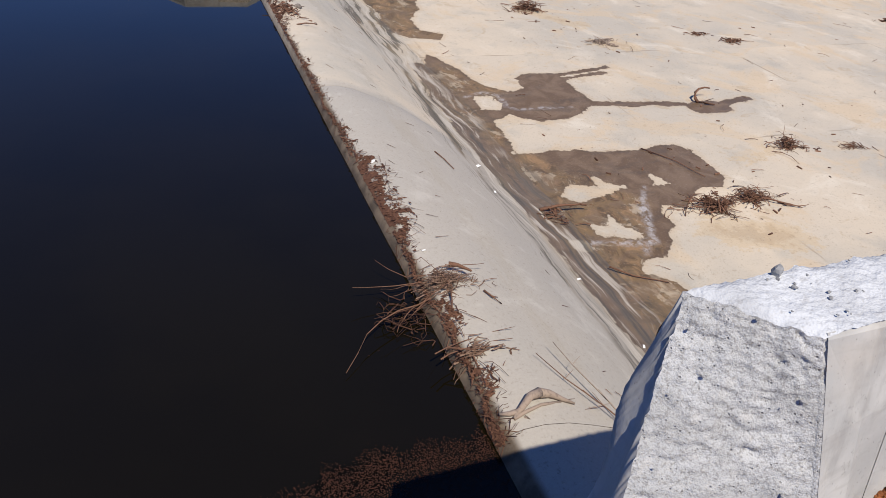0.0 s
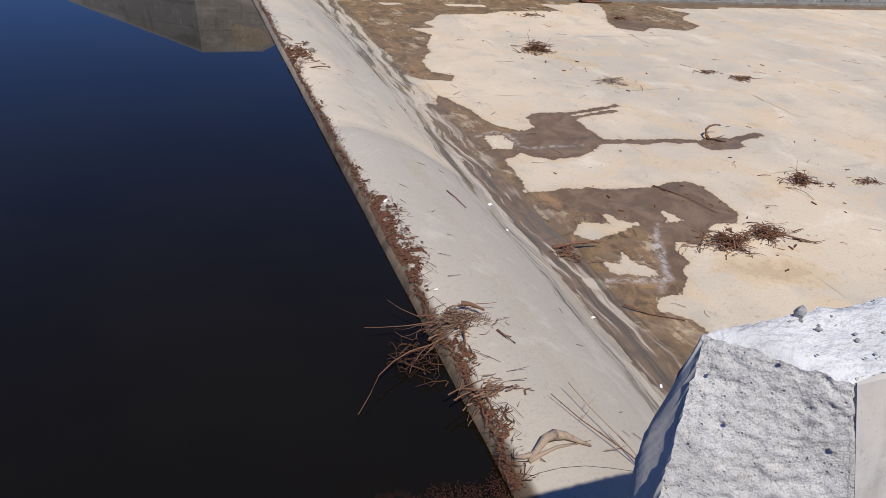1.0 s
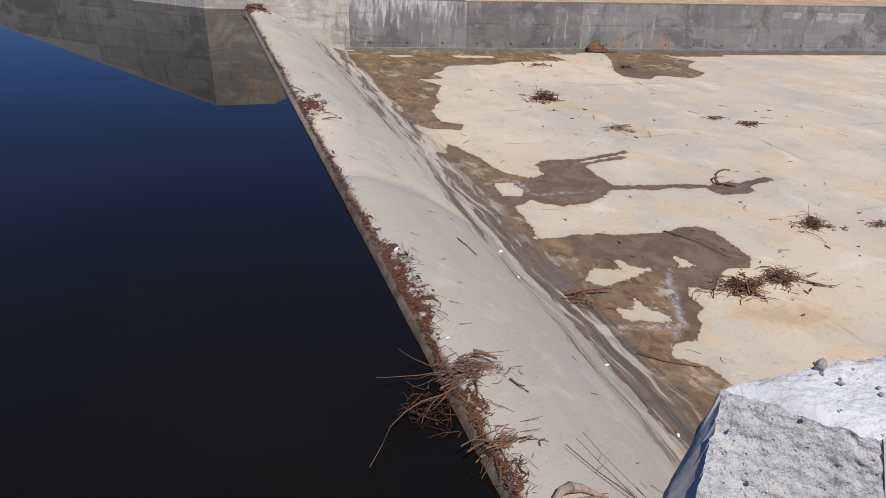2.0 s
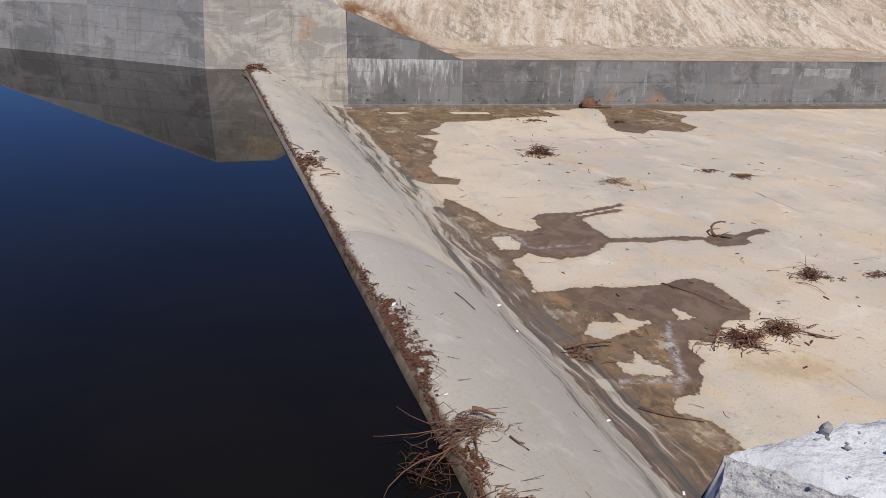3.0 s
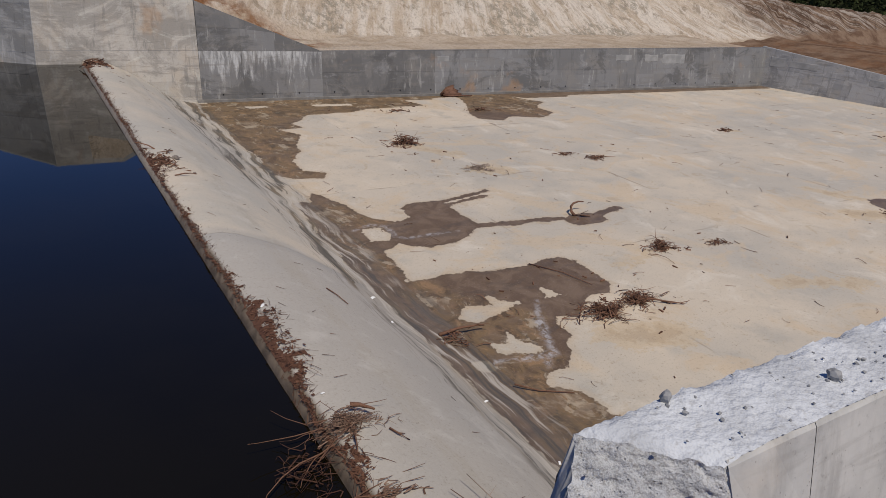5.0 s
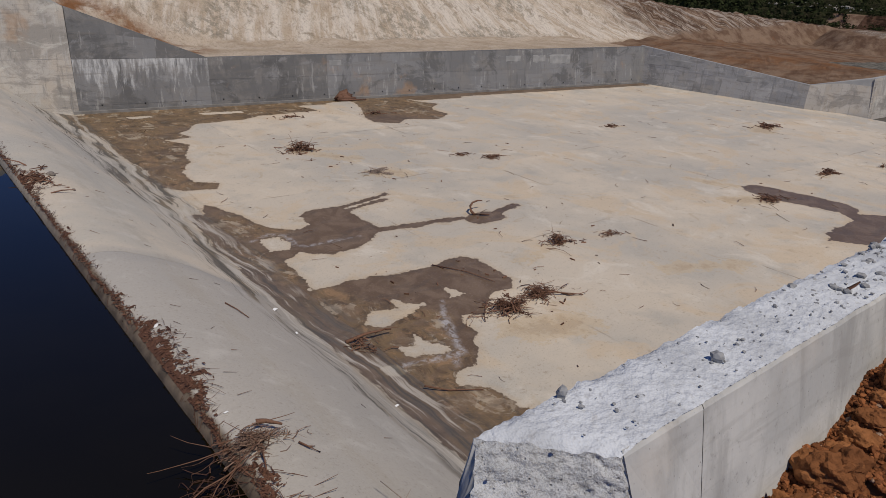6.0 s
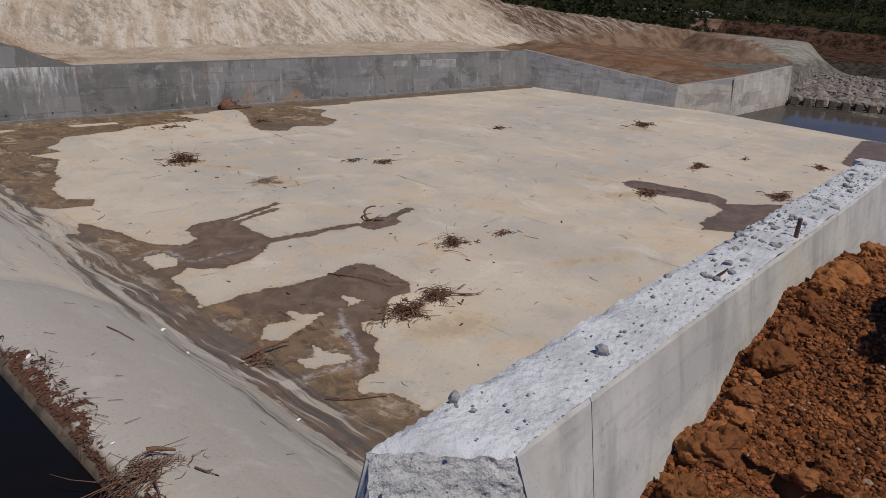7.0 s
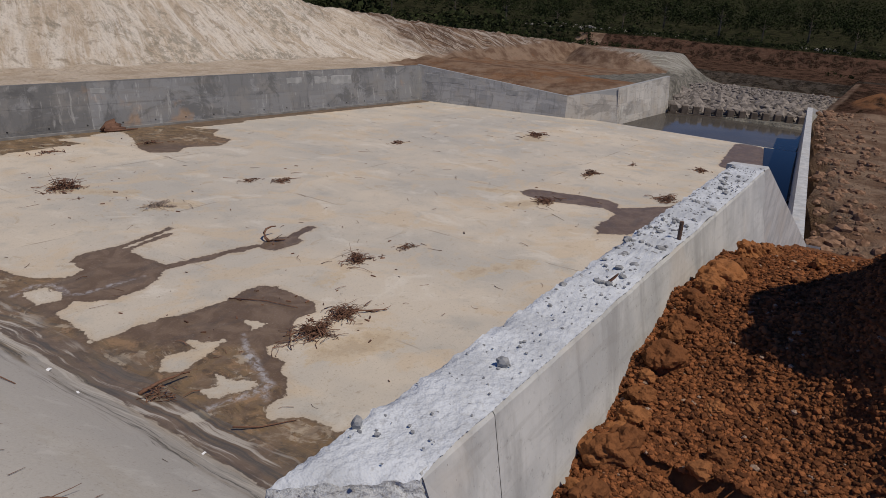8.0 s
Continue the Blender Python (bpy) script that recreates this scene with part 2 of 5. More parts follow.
def rough_top_material():
    n = Nodes("fresh_concrete", 0.9, 0.25)
    mid, fine, grit = n.noise(5, 5), n.noise(70, 4), n.cells(130)
    c = n.mix(n.step(mid, 0.35, 0.65), (0.42, 0.435, 0.455), (0.535, 0.555, 0.58))
    c = n.mix(n.math("MULTIPLY", n.step(fine, 0.54, 0.7), 0.4), c, (0.27, 0.27, 0.28))
    c = n.mix(n.math("MULTIPLY", n.step(n.noise(26, 3), 0.6, 0.7), 0.35), c, (0.30, 0.29, 0.28))
    n.bump(n.math("ADD", n.math("MULTIPLY", grit, 0.6), fine), 0.75, 0.005)
    return n.done(c)


def end_material():
    n = Nodes("broken_concrete", 0.9, 0.25)
    mid, fine, grit = n.noise(5, 5), n.noise(95, 7, None, 0.78), n.cells(150)
    c = n.mix(n.step(mid, 0.35, 0.65), (0.40, 0.405, 0.405), (0.51, 0.517, 0.52))
    c = n.mix(n.math("MULTIPLY", n.step(fine, 0.5, 0.6), 0.75), c, (0.24, 0.232, 0.22))
    c = n.mix(n.math("MULTIPLY", n.step(n.noise(22, 5), 0.55, 0.68), 0.5), c, (0.56, 0.55, 0.53))
    c = n.mix(n.math("MULTIPLY", n.step(n.cells(45), 0.18, 0.06), 0.65), c, (0.2, 0.195, 0.185))
    n.bump(n.math("ADD", n.math("ADD", n.math("MULTIPLY", grit, 0.4), fine), n.math("MULTIPLY", n.step(n.cells(45), 0.2, 0.05), -0.8)), 0.9, 0.006)
    return n.done(c)


def cast_face_material():
    n = Nodes("shuttered_concrete", 0.75, 0.3)
    mid, fine = n.noise(3, 5), n.noise(40, 3)
    grain = n.noise(4, 5, n.scaled(0.5, 1, 5, 0.0), 0.6, 0.4)
    c = n.mix(n.step(mid, 0.35, 0.65), (0.39, 0.39, 0.38), (0.50, 0.495, 0.475))
    c = n.mix(n.math("MULTIPLY", n.step(grain, 0.5, 0.66), 0.25), c, (0.25, 0.24, 0.225))
    run = n.noise(2.5, 6, n.scaled(1.6, 1.6, 0.35), 0.66, 0.4)
    c = n.mix(n.math("MULTIPLY", n.step(run, 0.5, 0.64), 0.45), c, (0.24, 0.235, 0.225))
    c = n.mix(n.math("MULTIPLY", n.step(n.noise(30, 6, None, 0.75), 0.56, 0.7), 0.45), c, (0.17, 0.165, 0.155))
    c = n.mix(n.math("MULTIPLY", n.step(n.cells(28), 0.09, 0.05), 0.6), c, (0.12, 0.115, 0.11))
    c = n.mix(n.math("MULTIPLY", n.step(n.noise(1.4, 5), 0.52, 0.66), 0.5), c, (0.47, 0.425, 0.37))
    n.bump(n.math("ADD", mid, n.math("MULTIPLY", fine, 0.5)), 0.35, 0.008)
    return n.done(c)


def soil_material():
    n = Nodes("red_soil", 0.95, 0.1)
    big, mid, fine = n.noise(0.9, 4), n.noise(7, 5), n.noise(60, 4)
    c = n.mix(n.step(mid, 0.35, 0.65), (0.10, 0.037, 0.015), (0.2, 0.074, 0.028))
    c = n.mix(n.math("MULTIPLY", n.step(big, 0.5, 0.68), 0.5), c, (0.16, 0.09, 0.05))
    c = n.mix(n.math("MULTIPLY", n.step(fine, 0.55, 0.75), 0.5), c, (0.24, 0.12, 0.055))
    n.bump(n.math("ADD", n.noise(45, 5, None, 0.7), n.math("MULTIPLY", mid, 1.2)), 0.8, 0.015)
    return n.done(c)


def clod_material():
    n = Nodes("soil_clod", 0.95, 0.1)
    c = n.mix(n.island, (0.06, 0.023, 0.011), (0.29, 0.11, 0.043))
    c = n.mix(n.math("MULTIPLY", n.step(n.island, 0.985, 0.99), 0.7), c, (0.33, 0.27, 0.21))
    c = n.mix(n.math("MULTIPLY", n.step(n.noise(40, 4), 0.5, 0.7), 0.5), c, (0.08, 0.035, 0.016))
    n.bump(n.noise(60, 4, None, 0.7), 0.7, 0.01)
    return n.done(c)


def big_clod_material():
    n = Nodes("large_clod", 0.95, 0.1)
    c = n.mix(n.chance(), (0.13, 0.05, 0.021), (0.31, 0.13, 0.05))
    c = n.mix(n.math("MULTIPLY", n.step(n.noise(18, 5), 0.48, 0.68), 0.6), c, (0.09, 0.037, 0.016))
    n.bump(n.noise(35, 5, None, 0.7), 0.8, 0.012)
    return n.done(c)


def ground_material():
    n = Nodes("earth", 0.98, 0.0)
    mid, fine = n.noise(0.45, 7, None, 0.68), n.noise(5, 6, None, 0.7)
    slope = n.attr("slope")
    sand = n.mix(n.step(mid, 0.36, 0.62), (0.465, 0.37, 0.27), (0.58, 0.485, 0.38))
    fall = n.attr("rill")
    rake = n.noise(1.0, 6, n.join(n.math("MULTIPLY", fall, 0.7), n.math("MULTIPLY", n.axis(1), 0.16)), 0.74, 0.25)
    cutmark = n.noise(1.0, 5, n.join(n.math("MULTIPLY", fall, 2.2), n.math("MULTIPLY", n.axis(1), 0.3), 7.0), 0.72, 0.2)
    sand = n.mix(n.math("MULTIPLY", slope, n.math("MULTIPLY", n.step(rake, 0.42, 0.58), 0.9)), sand, (0.69, 0.62, 0.53))
    sand = n.mix(n.math("MULTIPLY", slope, n.step(cutmark, 0.53, 0.62, 0.0, 0.4)), sand, (0.36, 0.285, 0.20))
    lump = n.noise(0.9, 7, n.scaled(1.0, 0.7, 0.7, -0.4), 0.74, 0.7)
    sand = n.mix(n.math("MULTIPLY", slope, n.math("MULTIPLY", n.step(lump, 0.53, 0.64), 0.7)), sand, (0.29, 0.235, 0.17))
    sand = n.mix(n.math("MULTIPLY", n.step(n.noise(2.2, 7, None, 0.75, 0.4), 0.54, 0.66), 0.45), sand, (0.30, 0.23, 0.155))
    rubble = n.math("MULTIPLY", n.step(n.noise(0.11, 5, None, 0.6), 0.5, 0.58), n.step(n.noise(1.7, 7, None, 0.78), 0.47, 0.56))
    sand = n.mix(n.math("MULTIPLY", n.math("MULTIPLY", slope, rubble), 0.7), sand, (0.27, 0.24, 0.185))
    red = n.mix(n.step(mid, 0.38, 0.62), (0.14, 0.085, 0.057), (0.26, 0.18, 0.125))
    red = n.mix(n.math("MULTIPLY", slope, n.step(rake, 0.46, 0.55, 0.0, 0.85)), red, (0.42, 0.365, 0.31))
    red = n.mix(n.math("MULTIPLY", slope, n.step(cutmark, 0.5, 0.57, 0.0, 0.8)), red, (0.07, 0.042, 0.028))
    red = n.mix(n.math("MULTIPLY", slope, n.math("MULTIPLY", n.step(lump, 0.5, 0.62), 0.8)), red, (0.085, 0.052, 0.036))
    edge = n.math("MULTIPLY", n.math("SUBTRACT", n.noise(0.12, 6, None, 0.6), 0.5), 1.0)
    c = n.mix(n.step(n.math("ADD", n.attr("red"), edge), 0.3, 0.7), sand, red)
    # the far bank's shadow is painted in with its dark red earth
    c = n.mix(n.step(n.math("ADD", n.attr("dark_shaded_earth"), n.math("MULTIPLY", edge, 0.5)), 0.3, 0.7), c, n.mix(n.step(n.noise(0.5, 7, None, 0.72, 0.6), 0.42, 0.58), (0.022, 0.013, 0.009), (0.095, 0.052, 0.035)))
    orange = n.step(n.math("ADD", n.attr("orange"), n.math("MULTIPLY", edge, 0.7)), 0.35, 0.65)
    c = n.mix(n.math("MULTIPLY", orange, n.step(n.noise(0.6, 6, None, 0.65), 0.36, 0.6)), c, (0.24, 0.115, 0.055))
    grey = n.mix(n.step(n.noise(1.1, 7, None, 0.7), 0.4, 0.6), (0.10, 0.095, 0.082), (0.22, 0.205, 0.175))
    c = n.mix(n.step(n.math("ADD", n.attr("grey"), edge), 0.4, 0.6), c, grey)
    chalk = n.mix(n.step(cutmark, 0.4, 0.6), (0.34, 0.325, 0.285), (0.2, 0.185, 0.155))
    c = n.mix(n.step(n.math("ADD", n.attr("chalk"), n.math("MULTIPLY", edge, 0.5)), 0.4, 0.55), c, chalk)
    # shade on the face of the river cut, painted near-black
    c = n.mix(n.math("MULTIPLY", n.step(n.math("ADD", n.attr("cut_shade"), n.math("MULTIPLY", edge, 0.4)), 0.4, 0.55), 0.9), c, n.mix(n.step(lump, 0.42, 0.58), (0.02, 0.018, 0.015), (0.07, 0.06, 0.05)))
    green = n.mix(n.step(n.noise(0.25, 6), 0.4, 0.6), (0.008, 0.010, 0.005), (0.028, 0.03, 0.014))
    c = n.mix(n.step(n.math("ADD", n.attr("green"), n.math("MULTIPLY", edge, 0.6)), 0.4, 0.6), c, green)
    track = n.noise(2.2, 4, n.scaled(2.6, 0.5, 1, 0.06), 0.6)
    c = n.mix(n.math("MULTIPLY", n.step(track, 0.52, 0.66), 0.22), c, (0.2, 0.15, 0.1))
    c = n.mix(n.math("MULTIPLY", n.step(fine, 0.52, 0.68), 0.3), c, (0.13, 0.1, 0.07))
    n.bump(n.math("ADD", n.math("MULTIPLY", mid, 1.0), n.math("MULTIPLY", fine, 0.25)), 1.0, 0.8)
    return n.done(c)


def water_material(name, colour, rough=0.02):
    n = Nodes(name, rough, 0.5)
    n.b.inputs["IOR"].default_value = 1.33
    n.bump(n.noise(0.9, 3, n.scaled(1, 1, 1)), 0.02, 0.03)
    return n.done(n.mix(n.step(n.noise(0.3, 3), 0.35, 0.65), colour, tuple(0.8 * v for v in colour)))


def wood_material(name, a, b, spec=0.2):
    n = Nodes(name, 0.85, spec)
    c = n.mix(n.island, a, b)
    c = n.mix(n.math("MULTIPLY", n.step(n.noise(25, 4), 0.5, 0.7), 0.45), c, tuple(0.45 * v for v in a))
    n.bump(n.noise(40, 3), 0.4, 0.005)
    return n.done(c)


def plain(name, a, b, scale, rough=0.9, spec=0.2, bumpy=0.02):
    n = Nodes(name, rough, spec)
    m = n.noise(scale, 5)
    n.bump(m, 0.6, bumpy)
    c = n.mix(n.step(m, 0.35, 0.65), a, b)
    return n.done(n.mix(n.math("MULTIPLY", n.island, 0.5), c, b))


M_FLOOR, M_WEIR = floor_material(), weir_material()
M_PANEL = panel_material("wall_panel", (0.135, 0.132, 0.128), (0.285, 0.285, 0.282), (0.22, 0.205, 0.185))
M_PALE = panel_material("abutment_panel", (0.39, 0.36, 0.315), (0.56, 0.52, 0.455), (0.45, 0.385, 0.305))
M_MID = panel_material("wing_panel", (0.29, 0.288, 0.282), (0.43, 0.42, 0.40), (0.36, 0.33, 0.285))
M_WING = panel_material("reservoir_panel", (0.2, 0.2, 0.197), (0.34, 0.335, 0.325), (0.27, 0.255, 0.23))
M_BODY = plain("wall_concrete", (0.26, 0.26, 0.255), (0.33, 0.325, 0.31), 1.2)
M_PATCH = plain("repair_mortar", (0.19, 0.19, 0.184), (0.31, 0.305, 0.29), 1.4)
M_FOOT = plain("wall_foot", (0.13, 0.12, 0.105), (0.22, 0.21, 0.195), 1.5)
# the sill teeth stand in shadow; that shade is put into this brown
M_TEETH = plain("shaded_sill", (0.07, 0.055, 0.042), (0.15, 0.12, 0.095), 2.0)
M_TOP, M_CAST, M_SOIL, M_CLOD = rough_top_material(), cast_face_material(), soil_material(), clod_material()
M_END = end_material()
M_BIGCLOD, M_GROUND = big_clod_material(), ground_material()
M_WATER = water_material("still_water", (0.0066, 0.0052, 0.0022))
M_POOL = water_material("pool_water", (0.075, 0.066, 0.056), 0.08)
M_POOL.node_tree.nodes["Principled BSDF"].inputs["IOR"].default_value = 1.045
M_PUDDLE = water_material("puddle_water", (0.011, 0.011, 0.012), 0.03)
M_PUDDLE.node_tree.nodes["Principled BSDF"].inputs["IOR"].default_value = 1.05
M_TWIG = wood_material("dead_twig", (0.065, 0.032, 0.021), (0.23, 0.125, 0.082))
M_DROWNED = wood_material("drowned_twig", (0.03, 0.014, 0.01), (0.10, 0.05, 0.035))
M_PALEWOOD = wood_material("bleached_wood", (0.23, 0.175, 0.14), (0.35, 0.28, 0.23))
M_LITTER = wood_material("leaf_litter", (0.062, 0.029, 0.02), (0.16, 0.08, 0.05))
M_SILT_FLAKE = wood_material("silt_flake", (0.026, 0.010, 0.007), (0.062, 0.023, 0.015))
M_REED = wood_material("reed_stem", (0.085, 0.047, 0.033), (0.25, 0.165, 0.12))
M_ROCK = plain("rock", (0.055, 0.047, 0.04), (0.25, 0.215, 0.185), 1.6)
M_BANK = plain("bank_stone", (0.085, 0.04, 0.022), (0.26, 0.155, 0.095), 6)
M_CHALK = plain("pale_spoil", (0.2, 0.18, 0.15), (0.36, 0.33, 0.29), 2)
M_GRAVEL = plain("aggregate", (0.15, 0.15, 0.155), (0.30, 0.30, 0.30), 40, 0.9, 0.2, 0.003)
M_STEEL = plain("rusty_steel", (0.07, 0.045, 0.035), (0.15, 0.09, 0.06), 60, 0.7, 0.4, 0.002)
M_HOLE = plain("weep_hole_shade", (0.02, 0.02, 0.02), (0.03, 0.03, 0.03), 5)
M_PAPER = plain("white_scrap", (0.7, 0.7, 0.7), (0.8, 0.8, 0.78), 20)
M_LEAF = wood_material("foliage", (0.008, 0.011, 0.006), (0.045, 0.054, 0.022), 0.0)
M_BARK = wood_material("bark", (0.08, 0.06, 0.045), (0.14, 0.11, 0.08))


# ---- building helpers ----
def mesh_object(name, verts, faces, material, parent=None, smooth=False, label=""):
    me = bpy.data.meshes.new(name)
    me.from_pydata([tuple(v) for v in verts], [], faces)
    me.materials.append(material)
    if smooth:
        me.polygons.foreach_set("use_smooth", [True] * len(me.polygons))
    me.update()
    ob = new(name, me)
    if parent is not None:
        ob.parent = parent
    if label:
        tagged(ob, label)
    return ob


def part(name, bm, material, parent, label=""):
    me = bpy.data.meshes.new(name)
    bm.to_mesh(me)
    bm.free()
    me.materials.append(material)
    ob = new(name, me)
    ob.parent = parent
    return tagged(ob, label)


def setting(ob, label, category):
    return tagged(ob, label, category, "", "structure")


def grid_faces(nu, nv):
    i = np.arange(nu - 1)[:, None] * nv + np.arange(nv - 1)[None, :]
    return np.stack([i, i + nv, i + nv + 1, i + 1], -1).reshape(-1, 4).tolist()


def fbm(x, y, z=0.0, octaves=4):
    return noise.fractal(Vector((x, y, z)), 0.9, 2.1, octaves)


def add_field(ob, name, values):
    a = ob.data.attributes.new(name, "FLOAT", "POINT")
    a.data.foreach_set("value", np.asarray(values, dtype=np.float32).ravel())


def blobs(px, py, capsules):
    """Signed field, positive inside the union of the capsules (x0, y0, x1, y1, radius)."""
    best = np.full(px.shape, -9.0)
    for x0, y0, x1, y1, r in capsules:
        dx, dy = x1 - x0, y1 - y0
        s = np.clip(((px - x0) * dx + (py - y0) * dy) / max(dx * dx + dy * dy, 1e-6), 0, 1)
        best = np.maximum(best, r - np.hypot(px - x0 - s * dx, py - y0 - s * dy))
    return best


def inside(px, py, corners):
    """Signed field, positive inside the outline given by its corners."""
    gap, odd = np.full(px.shape, 99.0), np.zeros(px.shape, bool)
    for (x0, y0), (x1, y1) in zip(corners, corners[1:] + corners[:1]):
        dx, dy = x1 - x0, y1 - y0
        s = np.clip(((px - x0) * dx + (py - y0) * dy) / max(dx * dx + dy * dy, 1e-6), 0, 1)
        gap = np.minimum(gap, np.hypot(px - x0 - s * dx, py - y0 - s * dy))
        if dy:
            odd ^= ((py < y0) != (py < y1)) & (px < x0 + (py - y0) * dx / dy)
    return np.where(odd, gap, -gap)


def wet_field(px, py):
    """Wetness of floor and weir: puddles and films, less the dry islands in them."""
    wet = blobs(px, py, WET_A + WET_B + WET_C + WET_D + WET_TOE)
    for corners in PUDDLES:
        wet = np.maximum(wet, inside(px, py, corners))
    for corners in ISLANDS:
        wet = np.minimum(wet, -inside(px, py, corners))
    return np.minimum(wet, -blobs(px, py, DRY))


# ---- heights shared by ground, banks and walls ----
WATER = 2.19
TOP = 7.86
NEAR_TOP_X = (0.0, 6.8, 22.0, 72.0)
NEAR_TOP_Z = (7.86, 7.86, 2.87, 2.87)


def far_y(x):
    return np.interp(x, (-40, 0.99, 9.2, 57.6), (68, 41.5, 41.4, 39.0))


def near_y(x):
    return np.interp(x, (6.0, 16.0, 71.2), (0.85, 0.85, 5.9))


def bank_crest(x):
    return np.interp(x, (-60, -16, 0, 4, 10, 20, 45, 60, 88, 143, 200), (2.9, 2.9, 6.6, 7.5, 9.0, 14, 12.5, 8.0, 6.0, 3.2, 2.6))


def far_ground(x, y):
    """Bench behind the far wall, the cut bank and the land behind it."""
    bench = np.interp(x, (-16, 0.99, 4.8, 9.3, 16.5, 57.6, 61.2, 70, 110), (2.9, 7.5, 7.6, 5.3, 2.72, 3.1, 1.8, 3.0, 2.0))
    toe = np.interp(x, (-10, 9, 22, 57, 120), (45, 46, 49.5, 50, 46))
    bank = np.minimum(np.maximum(bench, 2.9 + (y - toe) * 0.8), np.maximum(bank_crest(x), bench))
    back = np.clip((y - toe - 14) / 500, 0, 1)
    return bank + back * back * 60


# ---- ground: one sheet to the horizon ----
def build_ground():
    xs = np.unique(np.concatenate([np.linspace(-900, -60, 22), np.arange(-60, 0, 1.2), np.arange(0, 130, 0.8), np.arange(130, 180, 1.0), np.arange(180, 260, 4.0), np.linspace(260, 2600, 50)]))
    ys = np.unique(np.concatenate([np.linspace(-900, -40, 24), np.arange(-40, 0, 2.5), np.arange(0, 40, 1.0), np.arange(40, 66, 0.5), np.arange(66, 130, 3.0), np.linspace(130, 2600, 60)]))
    gx, gy = np.meshgrid(xs, ys, indexing="ij")
    fy = far_y(gx)
    ny = near_y(gx)
    hz = np.full(gx.shape, -1.0)
    # reservoir bed upstream
    hz = np.where(gx < 3.0, -2.0, hz)
    # downstream bed rising gently past the pool
    hz = np.where(gx > 80, np.interp(gx, (80, 92, 124, 127, 150, 164, 168, 300, 2600), (-0.6, 0.3, 0.5, 2.1, 2.1, 2.3, 5.3, 6.6, 60)), hz)
    # far side
    side = np.where(gx < 57.6, fy + np.where(gx < 2.5, 4.5, 1.0), np.interp(gx, (57.6, 62, 64, 80, 100, 112, 125), (41.2, 26.8, 22.1, 21.6, 24, 33, 50)))
    hz = np.where(gy > side, np.maximum(far_ground(gx, gy), np.where(gx > 140, hz, -9)), hz)
    # spur of broken rock at the end of the bench
    spur = 13.0 * np.exp(-((gx - 117) / 10) ** 2 - ((gy - 38) / 8) ** 2)
    hz = np.maximum(hz, np.where(gx > 80, np.minimum(spur, 4.5), -9))
    # near side bank
    near = np.interp(gx, (-900, 0, 6.6, 11, 19, 72, 90, 140), (7.0, 7.0, 7.0, 5.7, 2.6, 2.5, 2.6, 3.0))
    near = near + np.clip(-gy, 0, 25) * 0.02
    hz = np.where(gy < np.where(gx < 1.5, 0.3, ny - 0.3), np.where(gx < 150, near, np.maximum(hz, near)), hz)
    hz = hz + 1.9 * np.exp(-((gx - 79) / 3.5) ** 2 - ((gy - 0.6) / 2.6) ** 2)
    # far hills closing the horizon
    far = np.hypot(gx, gy)
    hz = hz + np.clip((far - 330) / 600, 0, 2.0) ** 1.3 * 42 * np.clip((gx - 120) / 200, 0.35, 1)
    n1 = np.array([fbm(a * 0.35, b * 0.35, 3.0) for a, b in zip(gx.ravel(), gy.ravel())]).reshape(gx.shape)
    n2 = np.array([fbm(a * 0.02, b * 0.02, 9.0) for a, b in zip(gx.ravel(), gy.ravel())]).reshape(gx.shape)
    rough = np.where((gy > 46) & (gx < 160), 0.28, 0.06) * np.where((gx > 62) & (gx < 150), 1.6, 1.0)
    rill = gx + np.clip((gx - 40) / 16, -0.5, 1.5) * (gy - 50)
    gully = np.array([noise.ridged_multi_fractal(Vector((a * 0.5, b * 0.06, 4.0)), 0.9, 2.1, 4, 1.0, 2.0) for a, b in zip(rill.ravel(), gy.ravel())]).reshape(gx.shape)
    on_bank = (gy > 50) & (gx < 165) & (hz < bank_crest(gx) + 0.2)
    hz = hz - on_bank * np.clip((gy - 50) / 2, 0, 1) * (gully - 1.0) * 0.28
    hz = hz + n1 * rough + n2 * np.clip((far - 150) / 120, 0, 1) * 3.0
    ob = mesh_object("ground", np.stack([gx, gy, hz], -1).reshape(-1, 3), grid_faces(len(xs), len(ys)), M_GROUND, smooth=True)
    slope = ((gy > 49) & (gx < 165)).astype(float) * np.clip((bank_crest(gx) + 0.6 - hz) * 2, 0, 1)
    red = np.clip((gx - 56 + (gy - 52) * 1.0) / 26, 0, 1) * (gy > 20) + (gy < 8) * 1.0
    on_spur = np.exp(-((gx - 118) / 12) ** 2 - ((gy - 36) / 8) ** 2)
    slope = np.maximum(slope, on_spur > 0.4)
    red = np.where((gx > 58) & (gx < 104) & (gy > 20) & (gy < 49), 1.0, red)
    red = np.where((gx > 122) & (gx < 178) & (gy < 60), 1.0, red)
    chalk = np.exp(-((gx - 117) / 11) ** 2 - ((gy - 33) / 7) ** 2) * (hz > 0.8) * (gx < 124) * 0.95
    # strip along the cut that carries its painted shade
    cut_shade = ((gx > 123.5) & (gx < 128.5) & (gy < 34)) * 1.0
    heap = np.exp(-((gx - 79) / 3.5) ** 2 - ((gy - 0.6) / 2.6) ** 2)
    # far bank: dark earth with its shadow painted in; near end: dark rubble
    dark_shaded_earth = ((gx > 121) & (gx < 176) & (gy < 62)) * 1.0 + ((gx > 74) & (gy < 4.5) & (gx < 130)) * 0.8
